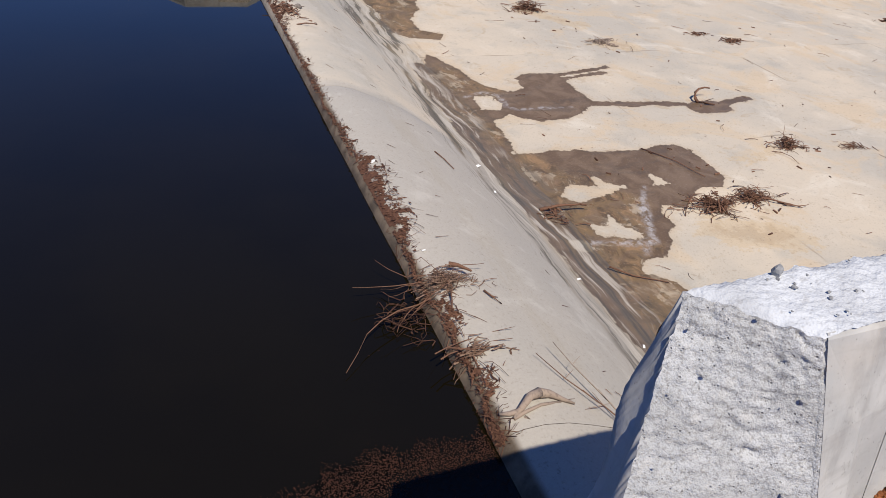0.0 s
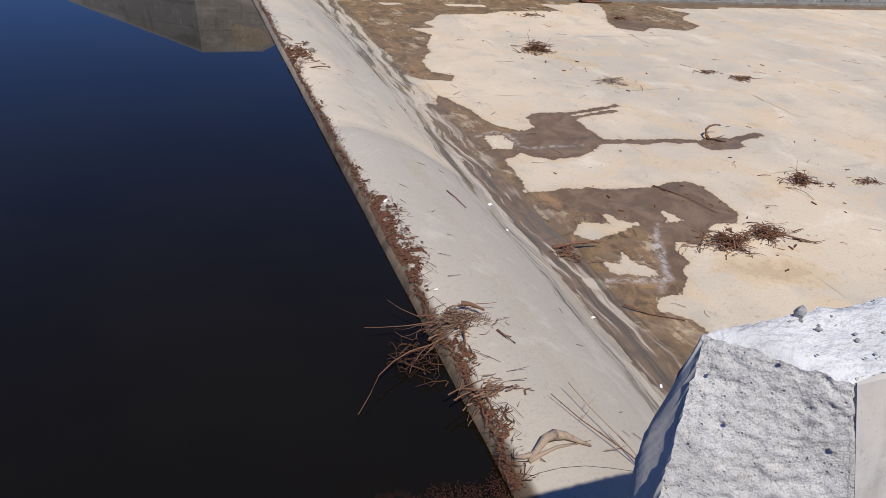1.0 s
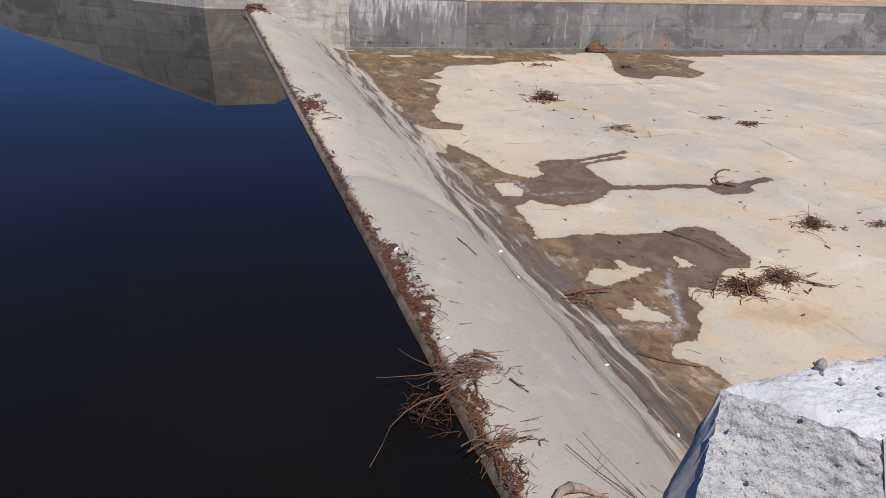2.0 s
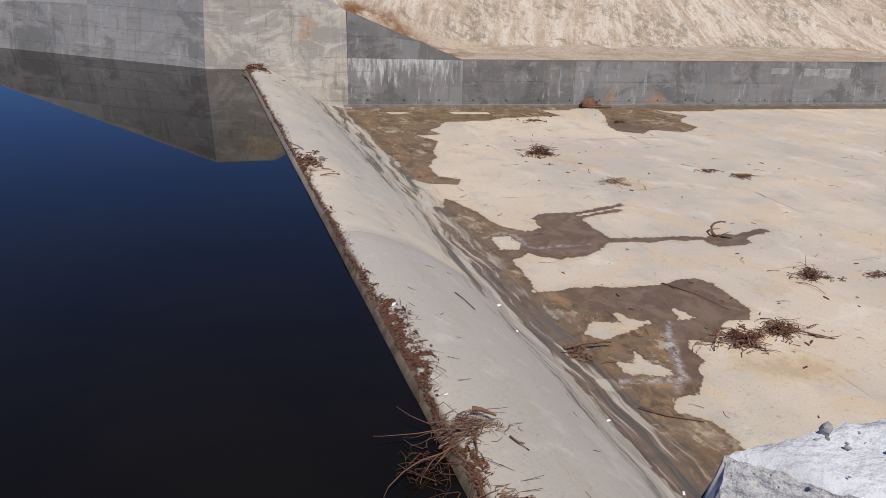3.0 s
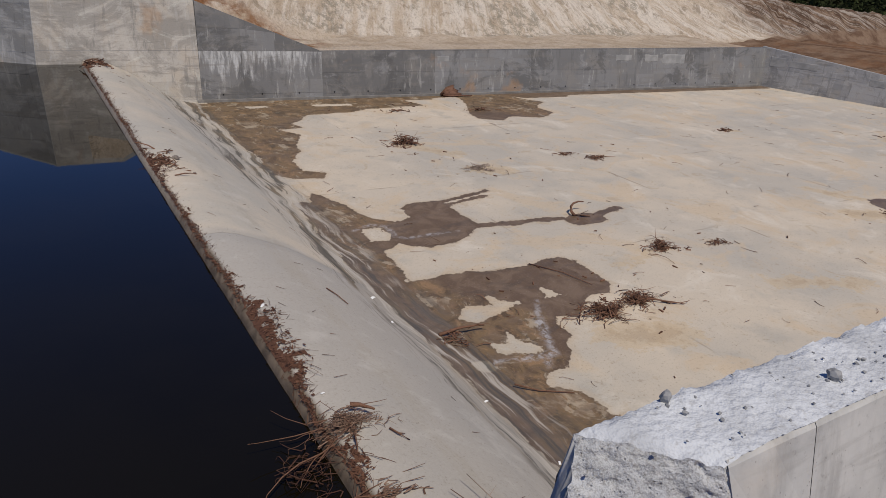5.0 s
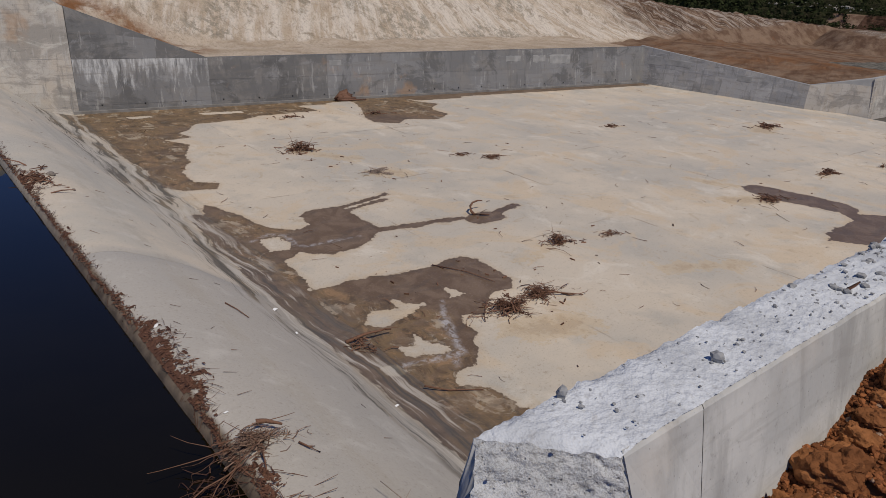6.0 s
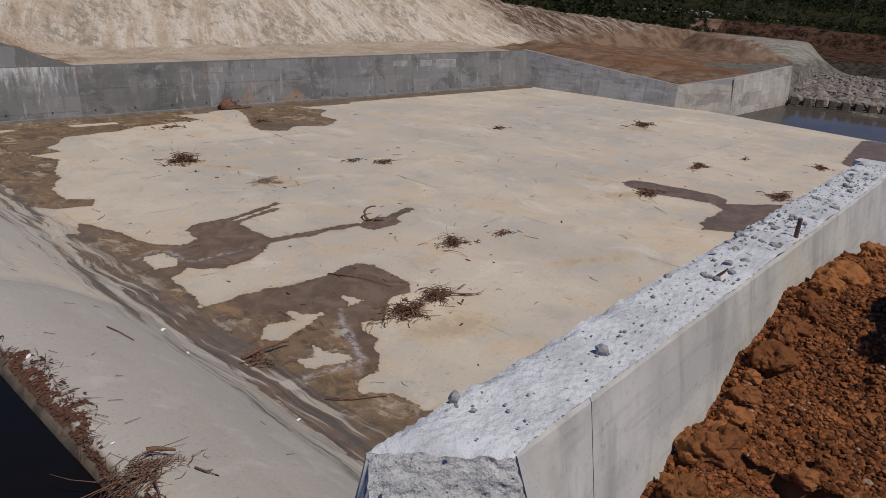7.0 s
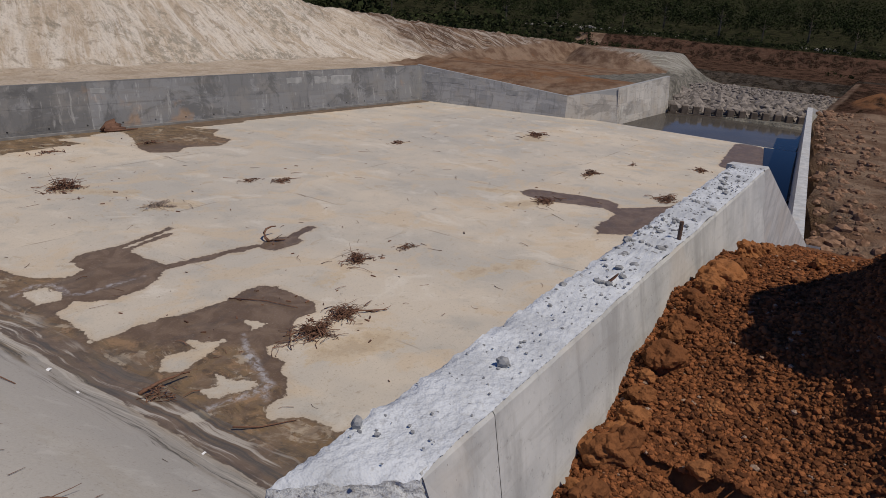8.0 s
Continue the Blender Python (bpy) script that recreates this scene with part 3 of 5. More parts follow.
    orange = heap * 1.4 + np.clip(1 - np.abs(gx - 13) / 8, 0, 1) * np.clip(1 - np.abs(gy - 46) / 7, 0, 1) + ((gx > 55) & (gx < 100) & (gy > 22) & (gy < 48)) * 0.45 + ((gx > 8) & (gx < 30) & (gy < near_y(gx))) * 0.4
    orange = orange + np.exp(-((gx - 11.5) / 4) ** 2 - ((gy - 45) / 4) ** 2) * 0.8
    grey = ((gx > 74) & (gx < 123) & (gy < 30) & (gy > 6 + (gx - 74) * 0.06)) * 1.0
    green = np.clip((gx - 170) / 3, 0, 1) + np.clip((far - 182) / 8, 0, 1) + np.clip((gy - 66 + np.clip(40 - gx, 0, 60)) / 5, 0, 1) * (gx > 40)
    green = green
    for name, v in (("slope", slope), ("red", red), ("orange", orange), ("grey", np.clip(grey, 0, 1)), ("green", np.clip(green, 0, 1)), ("rill", rill), ("chalk", chalk), ("cut_shade", cut_shade), ("dark_shaded_earth", dark_shaded_earth)):
        add_field(ob, name, v)
    return setting(ob, "cut sandy and reddish earth banks with green land beyond", "ground")


build_ground()

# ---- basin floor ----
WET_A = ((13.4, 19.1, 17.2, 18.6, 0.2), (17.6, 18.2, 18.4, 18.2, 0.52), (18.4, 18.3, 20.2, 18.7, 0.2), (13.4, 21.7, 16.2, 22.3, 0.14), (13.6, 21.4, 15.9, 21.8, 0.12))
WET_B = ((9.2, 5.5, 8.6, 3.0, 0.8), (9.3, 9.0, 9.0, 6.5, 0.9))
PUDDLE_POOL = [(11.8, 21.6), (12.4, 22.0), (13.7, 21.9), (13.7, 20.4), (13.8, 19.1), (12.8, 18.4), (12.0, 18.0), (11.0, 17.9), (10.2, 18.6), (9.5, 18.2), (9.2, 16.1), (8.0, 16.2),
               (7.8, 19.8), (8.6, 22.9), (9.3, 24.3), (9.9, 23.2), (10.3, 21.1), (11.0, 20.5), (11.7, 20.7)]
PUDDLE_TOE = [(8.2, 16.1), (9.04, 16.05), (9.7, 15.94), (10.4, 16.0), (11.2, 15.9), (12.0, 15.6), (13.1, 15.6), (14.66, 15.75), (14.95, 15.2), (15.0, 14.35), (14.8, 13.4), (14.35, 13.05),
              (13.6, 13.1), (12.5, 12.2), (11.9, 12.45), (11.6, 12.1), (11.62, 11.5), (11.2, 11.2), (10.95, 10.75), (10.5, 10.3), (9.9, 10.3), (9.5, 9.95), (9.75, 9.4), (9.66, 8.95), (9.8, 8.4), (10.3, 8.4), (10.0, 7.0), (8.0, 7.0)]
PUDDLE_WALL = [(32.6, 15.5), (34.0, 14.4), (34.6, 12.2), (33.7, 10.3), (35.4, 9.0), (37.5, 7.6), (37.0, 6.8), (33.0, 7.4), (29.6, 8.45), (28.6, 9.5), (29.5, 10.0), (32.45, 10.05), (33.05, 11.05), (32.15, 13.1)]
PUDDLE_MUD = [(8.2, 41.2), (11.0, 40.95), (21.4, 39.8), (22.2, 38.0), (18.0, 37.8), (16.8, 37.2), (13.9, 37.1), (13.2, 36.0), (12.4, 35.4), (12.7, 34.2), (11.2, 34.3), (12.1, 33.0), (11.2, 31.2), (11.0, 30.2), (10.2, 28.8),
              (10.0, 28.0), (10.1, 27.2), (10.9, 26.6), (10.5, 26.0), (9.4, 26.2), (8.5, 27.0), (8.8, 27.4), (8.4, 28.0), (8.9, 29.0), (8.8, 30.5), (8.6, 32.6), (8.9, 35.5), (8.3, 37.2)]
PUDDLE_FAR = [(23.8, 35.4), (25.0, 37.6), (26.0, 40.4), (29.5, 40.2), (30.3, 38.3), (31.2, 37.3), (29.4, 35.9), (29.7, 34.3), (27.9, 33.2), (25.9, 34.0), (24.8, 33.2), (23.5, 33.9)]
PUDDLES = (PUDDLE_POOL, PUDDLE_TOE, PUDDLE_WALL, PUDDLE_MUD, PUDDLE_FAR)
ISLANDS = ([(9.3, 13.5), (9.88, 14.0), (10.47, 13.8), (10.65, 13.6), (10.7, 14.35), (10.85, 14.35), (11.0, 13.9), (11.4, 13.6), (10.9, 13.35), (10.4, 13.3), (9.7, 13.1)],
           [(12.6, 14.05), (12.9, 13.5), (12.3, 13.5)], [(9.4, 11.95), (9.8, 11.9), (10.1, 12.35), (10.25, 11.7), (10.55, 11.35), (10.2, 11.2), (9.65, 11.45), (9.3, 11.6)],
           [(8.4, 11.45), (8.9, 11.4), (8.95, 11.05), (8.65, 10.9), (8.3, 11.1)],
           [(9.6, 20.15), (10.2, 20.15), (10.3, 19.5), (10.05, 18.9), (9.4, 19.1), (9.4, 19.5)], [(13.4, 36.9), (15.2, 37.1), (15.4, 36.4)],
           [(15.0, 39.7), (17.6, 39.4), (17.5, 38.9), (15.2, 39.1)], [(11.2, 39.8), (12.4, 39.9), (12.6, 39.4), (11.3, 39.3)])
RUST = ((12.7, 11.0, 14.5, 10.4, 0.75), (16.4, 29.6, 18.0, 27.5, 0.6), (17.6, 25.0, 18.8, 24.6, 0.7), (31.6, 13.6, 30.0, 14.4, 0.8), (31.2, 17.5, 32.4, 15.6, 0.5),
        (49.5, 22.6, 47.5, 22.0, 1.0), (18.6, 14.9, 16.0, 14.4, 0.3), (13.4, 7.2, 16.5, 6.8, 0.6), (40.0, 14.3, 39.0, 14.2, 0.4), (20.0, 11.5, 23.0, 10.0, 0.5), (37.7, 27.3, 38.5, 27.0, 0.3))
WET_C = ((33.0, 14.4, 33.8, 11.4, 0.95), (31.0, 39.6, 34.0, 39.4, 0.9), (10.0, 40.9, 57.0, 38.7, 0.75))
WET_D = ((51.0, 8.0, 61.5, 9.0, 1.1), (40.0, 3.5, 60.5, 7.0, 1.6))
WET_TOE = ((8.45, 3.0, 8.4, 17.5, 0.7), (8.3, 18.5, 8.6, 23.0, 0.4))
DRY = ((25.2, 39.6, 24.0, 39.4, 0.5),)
MUD_F = ((9.6, 14.4, 11.0, 12.8, 0.6), (10.4, 12.2, 10.2, 10.8, 0.5), (8.6, 19.6, 9.0, 17.0, 0.5), (9.2, 15.4, 9.6, 12.0, 0.7), (9.6, 10.5, 9.4, 8.0, 0.9), (10.0, 20.6, 9.2, 22.6, 0.8), (10.4, 39.0, 10.0, 28.0, 2.2), (11.0, 39.2, 28.0, 38.0, 2.6), (26.0, 37.4, 28.8, 34.4, 1.6))
SALT = ((9.3, 20.2, 10.0, 20.5, 0.07), (10.0, 20.5, 10.5, 20.2, 0.08), (10.5, 20.2, 10.35, 19.2, 0.08), (10.35, 19.2, 10.7, 18.95, 0.08), (10.7, 18.95, 11.6, 18.95, 0.07), (11.6, 18.95, 12.7, 18.9, 0.04),
        (12.0, 13.5, 11.4, 12.7, 0.05), (11.4, 12.7, 11.1, 12.1, 0.12), (11.1, 12.1, 10.6, 11.0, 0.1), (10.6, 11.0, 9.9, 11.07, 0.1), (9.9, 11.07, 9.0, 11.3, 0.07), (10.5, 11.1, 10.1, 10.6, 0.1))


def build_floor():
    xs, ys = np.concatenate([np.arange(8.4, 21, 0.1), np.arange(21, 62.61, 0.2)]), np.concatenate([np.arange(0.8, 24, 0.1), np.arange(24, 42.21, 0.2)])
    gx, gy = np.meshgrid(xs, ys, indexing="ij")
    top = 0.012 * np.array([fbm(a * 0.3, b * 0.3) for a, b in zip(gx.ravel(), gy.ravel())])
    ob = mesh_object("floor", np.stack([gx.ravel(), gy.ravel(), top], -1), grid_faces(len(xs), len(ys)), M_FLOOR, smooth=True)
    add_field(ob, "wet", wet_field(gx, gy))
    add_field(ob, "mud", blobs(gx, gy, MUD_F))
    add_field(ob, "salt", blobs(gx, gy, SALT))
    add_field(ob, "rust", blobs(gx, gy, RUST))
    setting(ob, "pale stained concrete basin floor with wet patches", "floor")
    edge = [(62.6, 2, 0.0), (62.6, 22, 0.0), (62.6, 22, -1.6), (62.6, 2, -1.6), (62.9, 2, -1.6), (62.9, 22, -1.6), (62.9, 22, -0.02), (62.9, 2, -0.02)]
    lip = mesh_object("floor_edge", edge, [(0, 1, 6, 7), (7, 6, 5, 4), (0, 3, 2, 1)], M_BODY)
    setting(lip, "square concrete end of the basin floor", "floor edge")


build_floor()

# ---- weir ----
PROFILE = [(2.9, -1.6), (3.02, 1.2), (3.11, 2.12), (3.14, 2.24), (3.2, 2.36), (3.31, 2.44), (3.46, 2.465), (3.75, 2.46), (4.1, 2.38), (4.5, 2.22), (5.0, 1.98), (5.4, 1.79),
           (5.8, 1.54), (6.2, 1.27), (6.6, 0.98), (7.0, 0.68), (7.4, 0.42), (7.8, 0.22), (8.0, 0.155), (8.2, 0.1), (8.4, 0.062), (8.6, 0.035), (8.85, 0.012), (9.05, -0.03), (9.05, -0.3)]


def build_weir():
    root = setting(new("weir"), "curved pale concrete overflow weir with brown debris along its crest", "weir")
    joints = [0.9, 4.72, 15.7, 26.4, 34.0, 41.6]
    for a, b in zip(joints, joints[1:]):
        ys = np.linspace(a + 0.004, b - 0.004, max(4, int((b - a) / 0.12)))
        verts = []
        for y in ys:
            for x, z in PROFILE:
                verts.append((x + 0.012 * fbm(y * 0.7, z * 2, 5.0), y, z + 0.012 * fbm(x * 0.8, y * 0.5, 2.0)))
        ob = mesh_object("weir_block", verts, grid_faces(len(ys), len(PROFILE)), M_WEIR, root, True)
        px, py = np.array([v[0] for v in verts]), np.array([v[1] for v in verts])
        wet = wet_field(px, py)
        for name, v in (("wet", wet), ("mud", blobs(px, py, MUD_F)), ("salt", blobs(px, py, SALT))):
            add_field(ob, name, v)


build_weir()


# ---- walls ----
def wall_run(name, pts, thick, batter, material, label, inner=1.0):
    """A wall along pts (x, y, bottom, top): its face leans back by batter, its back is upright. inner: +1 when the back lies to the path's left."""
    verts, faces = [], []
    for k, (x, y, zb, zt) in enumerate(pts):
        sides = [(Vector(q[:2]) - Vector(p[:2])).normalized() for p, q in zip(pts[max(k - 1, 0):k + 2], pts[max(k - 1, 0) + 1:k + 2])]
        norms = [Vector((-d.y, d.x)) * inner for d in sides]
        mitre = (norms[0] + norms[-1]) / (1 + norms[0].dot(norms[-1]))
        nx, ny = mitre.x, mitre.y
        lean = lambda z: batter * z
        back = batter * zt + thick
        verts += [(x + nx * lean(zb), y + ny * lean(zb), zb), (x + nx * lean(zt), y + ny * lean(zt), zt), (x + nx * back, y + ny * back, zt), (x + nx * back, y + ny * back, zb)]
    for k in range(len(pts) - 1):
        i, j = 4 * k, 4 * k + 4
        for u in range(4):
            v = (u + 1) % 4
            faces.append((i + u, i + v, j + v, j + u))
    faces += [(3, 2, 1, 0), (4 * len(pts) - 4, 4 * len(pts) - 3, 4 * len(pts) - 2, 4 * len(pts) - 1)]
    ob = mesh_object(name, verts, faces, material)
    return setting(ob, label, "wall")


def wall_panels(wall, p, q, zlines, widths, top, batter, material, inner=1.0, tones=(), drip=0.0, lead=0.0, tail=0.0):
    """Formwork panels, a few millimetres proud, on the face of a straight wall run from p to q (plan)."""
    p, q = Vector(p), Vector(q)
    d = (q - p).normalized()
    nrm = Vector((-d.y, d.x)) * inner
    length, s, col = (q - p).length, 0.0, 0
    while s < length - 0.3:
        w = min(widths[col % len(widths)] if tones else random.choice(widths), length - s)
        for za, zb in zip(zlines, zlines[1:]):
            ta, tb = top(s) - 0.03, top(s + w) - 0.03
            if min(ta, tb) < za + 0.12:
                continue
            out = -0.004 - 0.010 * random.random()
            g = 0.006
            verts = []
            for o in (out, 0.02):
                for u, z in ((s + g, za + g), (s + w - g, za + g), (s + w - g, min(zb, tb) - g), (s + g, min(zb, ta) - g)):
                    u = min(max(u, lead * z + g), length + tail * z - g)
                    c = p + d * u + nrm * (batter * z + o)
                    verts.append((c.x, c.y, z))
            faces = [(0, 1, 2, 3), (1, 5, 6, 2), (5, 4, 7, 6), (4, 0, 3, 7), (3, 2, 6, 7), (4, 5, 1, 0)]
            ob = mesh_object("panel", verts, faces, material, wall)
            tone = tones[col % len(tones)] + random.uniform(-0.08, 0.08) if tones else random.random()
            add_field(ob, "tone", [tone] * 8)
            add_field(ob, "drip", [drip] * 8)
        s += w
        col += 1


def repair_patches(wall, p, q, spots, batter, material, inner=1.0):
    """Trowelled patches on a wall face; spots: (start, end, bottom, top) along the run."""
    p, q = Vector(p), Vector(q)
    d = (q - p).normalized()
    nrm = Vector((-d.y, d.x)) * inner
    rng = random.Random(17)
    for s0, s1, za, zb in spots:
        verts, n = [], 7
        for k in range(n):
            u = s0 + (s1 - s0) * k / (n - 1)
            for z, o in ((za + rng.uniform(-0.06, 0.06), 0.0), (za + 0.08, -0.024), (zb - 0.06, -0.024), (zb + rng.uniform(-0.05, 0.05), 0.0)):
                c = p + d * u + nrm * (batter * z + o)
                verts.append((c.x, c.y, z))
        mesh_object("repair_patch", verts, grid_faces(n, 4), material, wall, False, "pale trowelled repair on the wall")


BAT = 0.15
far_wall = wall_run("wall_far", [(9.2, 41.4, -0.5, 5.54), (16.5, 41.03, -0.5, 2.86), (58.3, 38.965, -0.5, 3.307)], 0.35, BAT, M_PANEL, "long grey concrete basin wall with formwork panels and weep holes")
abutment = wall_run("wall_abutment", [(-45.0, 70.9, -2.0, 3.2), (-16.0, 52.4, -2.0, 3.2), (0.99, 41.55, -2.0, 7.9), (4.8, 41.46, -2.0, 7.9), (9.2, 41.4, -2.0, 5.54)], 0.5, BAT, M_BODY, "tall pale concrete abutment and wing wall standing in the reservoir")
wing_down = wall_run("wall_wing", [(57.4, 39.79, -0.8, 3.375), (61.1, 25.2, -0.8, 1.98), (63.6, 21.05, -0.8, 3.05), (79.5, 20.75, -1.2, 3.6)], 0.35, 0.1, M_BODY, "grey concrete wing wall falling and rising round the basin end")
near_low = wall_run("wall_near", [(16.0, 1.0, -0.5, 4.84), (22.0, 1.57, -0.5, 2.87), (71.5, 6.27, -1.2, 2.87)], 0.42, 0.0, M_CAST, "low pale concrete wall along the basin beside red soil", -1.0)
wall_run("wall_return", [(71.55, 6.0, -0.8, 2.86), (75.0, 2.4, -0.8, 1.2)], 0.3, 0.0, M_CAST, "sloping concrete return at the end of the low wall", -1.0)


# ---- water ----
def water_sheet(name, pts, z, material, label):
    ob = mesh_object(name, [(x, y, z) for x, y in pts], [tuple(range(len(pts)))], material)
    return setting(ob, label, "water")


water_sheet("water", [(-400, -40), (3.16, 0.2), (3.16, 41.9), (1.2, 42.3), (-60, 83), (-400, 300)], WATER, M_WATER, "dark still reservoir water reflecting blue sky")
water_sheet("pool_water", [(62.7, 5.3), (84, 6.6), (84, 24), (62.7, 22.6)], -0.28, M_POOL, "murky pool water past the basin end")
water_sheet("puddle_water", [(38, 2.95), (62.3, 5.3), (62.3, 7.9), (52, 6.4), (42, 4.2)], 0.03, M_PUDDLE, "shallow water lying along the low wall")


# ---- near wall with a rough broken top ----
def build_near_wall():
    root = setting(new("wall_broken"), "unfinished concrete wall with a rough pale broken top", "wall")
    y0, y1 = 0.85, 1.11

    def start(y):
        return 1.2 + (1.10 - y)

    # rough top, sheared to the skewed end
    us = np.concatenate([np.linspace(0, 1.6, 150), np.linspace(1.62, 5.4, 170)])
    vs = np.linspace(y0, y1, 46)
    verts = []
    for u in us:
        for k, y in enumerate(vs):
            x = start(y) + u * (6.6 - start(y)) / 5.4
            edge = min(k, len(vs) - 1 - k) / 6.0
            h = 0.010 * fbm(x * 3.0, y * 3.0, 1.0) + 0.005 * fbm(x * 16, y * 16, 4.0, 3) + 0.006 * noise.noise(Vector((x * 60, y * 60, 2)))
            drop = 0.018 * max(0.0, 1 - edge) * (0.6 + 0.8 * noise.noise(Vector((x * 14, y * 4, 7)))) if k > 6 else 0.004 * max(0.0, 1 - edge)
            drop += max(0.0, 1 - u / 0.09) ** 2 * (0.022 + 0.02 * noise.noise(Vector((y * 25, 3, 1))))
            out = 0.012 * noise.noise(Vector((x * 9, 3, 1))) + 0.006 * noise.noise(Vector((x * 33, 5, 1)))
            verts.append((x, y + (out if k == len(vs) - 1 else 0), TOP + h - drop))
    mesh_object("rough_top", verts, grid_faces(len(us), len(vs)), M_TOP, root, True, "rough pale broken concrete top")
    top_of = {k: verts[k] for k in range(len(vs))}
    # skewed broken end
    nz, depth = 120, 0.8

    def lean_x(k):
        return 0.04 - 0.47 * k / (len(vs) - 1)

    def lean_y(k):
        return -0.39 - 0.11 * k / (len(vs) - 1)

    verts = []
    for j in range(nz):
        f = (j / (nz - 1)) ** 1.3
        for k, y in enumerate(vs):
            a = top_of[k]
            z = a[2] - f * depth
            r = (0.006 * fbm(y * 7, z * 7, 3.0) + 0.006 * fbm(y * 34, z * 34, 5.0, 3) + 0.004 * noise.noise(Vector((y * 90, z * 90, 2))) - 0.02 * max(0.0, noise.noise(Vector((y * 30, z * 30, 9))) - 0.35)) * min(1.0, j / 5.0)
            if 0 < k < len(vs) - 1:
                verts.append((a[0] - r + lean_x(k) * f * depth, a[1] - r + lean_y(k) * f * depth, z + 0.3 * r))
            elif k == 0:
                verts.append((a[0] + lean_x(0) * f * depth, a[1] + lean_y(0) * f * depth, z))
            else:
                verts.append((a[0] - r + lean_x(k) * f * depth, a[1] + lean_y(k) * f * depth + 0.02 * noise.noise(Vector((z * 11, 2, 2))) + 0.009 * noise.noise(Vector((z * 37, 2, 5))), z))
    mesh_object("broken_end", verts, grid_faces(nz, len(vs)), M_END, root, True, "rough broken concrete end with exposed stones")
    # crumbling outer corner, with an open crack at its top
    corner = []
    for j in range(nz):
        x, y, z = verts[j * len(vs)]
        drop = TOP - z
        crack = 0.016 * max(0.0, min(1.0, (0.17 - drop) / 0.03)) * (0.6 + 0.5 * noise.noise(Vector((z * 40, 1, 3))))
        crumb = 0.004 * noise.noise(Vector((z * 45, 6, 3)))
        bx, by = start(y0) + 0.04 * drop, y0 + float(np.interp(drop, (0.014, 0.03, 0.3, 0.8), (0.008, -0.004, -0.117, -0.312)))
        corner += [(x - 0.002, y + 0.004, z), ((x + bx) / 2 + crack + crumb, (y + by) / 2 + crack, z), (bx + 0.015, by + 0.001, z)]
    mesh_object("corner", corner, grid_faces(nz, 3), M_END, root, True, "crumbling concrete corner with a short open crack")
    # inner upright face hanging from the ragged arris
    end_verts, verts, cols = verts, [], 12
    for j in range(nz):
        ex, ey, ez = end_verts[(j + 1) * len(vs) - 1]
        e = TOP - ez
        sx, sy = top_of[len(vs) - 1][0] - 0.43 * e, top_of[len(vs) - 1][1] - 0.5 * e
        for k in range(cols):
            drop = 0.5 * (k / (cols - 1)) ** 1.5
            wob = (0.03 * noise.noise(Vector((e * 3.4, drop * 4, 4))) + 0.005 * noise.noise(Vector((e * 12, drop * 9, 7))) + 0.002 * noise.noise(Vector((e * 60, drop * 20, 4)))) * min(1.0, drop / 0.2)
            w = min(1.0, drop / 0.1)
            verts.append((ex + (sx - ex) * w - wob - 0.1 * drop, ey + (sy - ey) * w + wob + 0.1 * drop, ez - drop))
    mesh_object("inner_arris", verts, grid_faces(nz, cols), M_CAST, root, True, "shaded ragged edge of the wall")
    verts, n = [], 24
    for k in range(n):
        x = 1.2 + k * 5.4 / (n - 1)
        verts += [(x, 1.115, TOP - 0.03), (x, 1.16, TOP - 0.2), (x, 1.165, -0.5)]
    mesh_object("inner_face", verts, grid_faces(n, 3), M_CAST, root)
    # smooth shuttered outer face in two lifts, with the joint open between them
    for xa, xb in ((start(y0) + 0.012, 1.832), (1.8355, 6.6)):
        n = max(3, int((xb - xa) / 0.1))
        verts = []
        for k in range(n):
            x = xa + (xb - xa) * k / (n - 1)
            ragged = 0.008 * noise.noise(Vector((x * 12, 1, 8)))
            near = max(0.0, 1 - k / (n - 1)) if xa < 1.7 else 0.0
            bat = 0.2 + 0.19 * near
            verts += [(x, y0 + 0.008, TOP - 0.014 + ragged), (x, y0 - 0.004, TOP - 0.03 + ragged), (x + 0.04 * near * 0.3, y0 - bat * 0.3, TOP - 0.3), (x + 0.04 * near * 0.8, y0 - bat * 0.8, TOP - 0.8), (x, y0 - 0.49, 5.4)]
        mesh_object("shuttered_face", verts, grid_faces(n, 5), M_CAST, root, False, "smooth shuttered grey concrete face")
    core = [(1.5, y0 + 0.02, TOP - 0.03), (6.6, y0 + 0.02, TOP - 0.03), (6.6, y0 - 0.47, 5.4), (1.5, y0 - 0.47, 5.4)]
    core += [(x, 1.08, z) for x, y, z in core]
    mesh_object("core", core, [(0, 1, 2, 3), (4, 5, 6, 7), (0, 1, 5, 4), (0, 3, 7, 4), (1, 2, 6, 5), (2, 3, 7, 6)], M_CAST, root)
    # the sloping tail of the wall
    verts = []
    xs = np.linspace(6.6, 16.2, 40)
    for x in xs:
        z = float(np.interp(x, NEAR_TOP_X, NEAR_TOP_Z))
        w = float(np.interp(x, (6.6, 16.2), (y1 + 0.05, 1.02)))
        o = y0 - 0.004
        verts += [(x, o, -0.5), (x, o, z - 0.012), (x, o + 0.012, z), (x, w, z - 0.01), (x, w, -0.5)]
    mesh_object("sloping_tail", verts, grid_faces(len(xs), 5) + [(0, 1, 2, 3, 4)], M_CAST, root, False, "sloping end of the concrete wall")
    return root


build_near_wall()


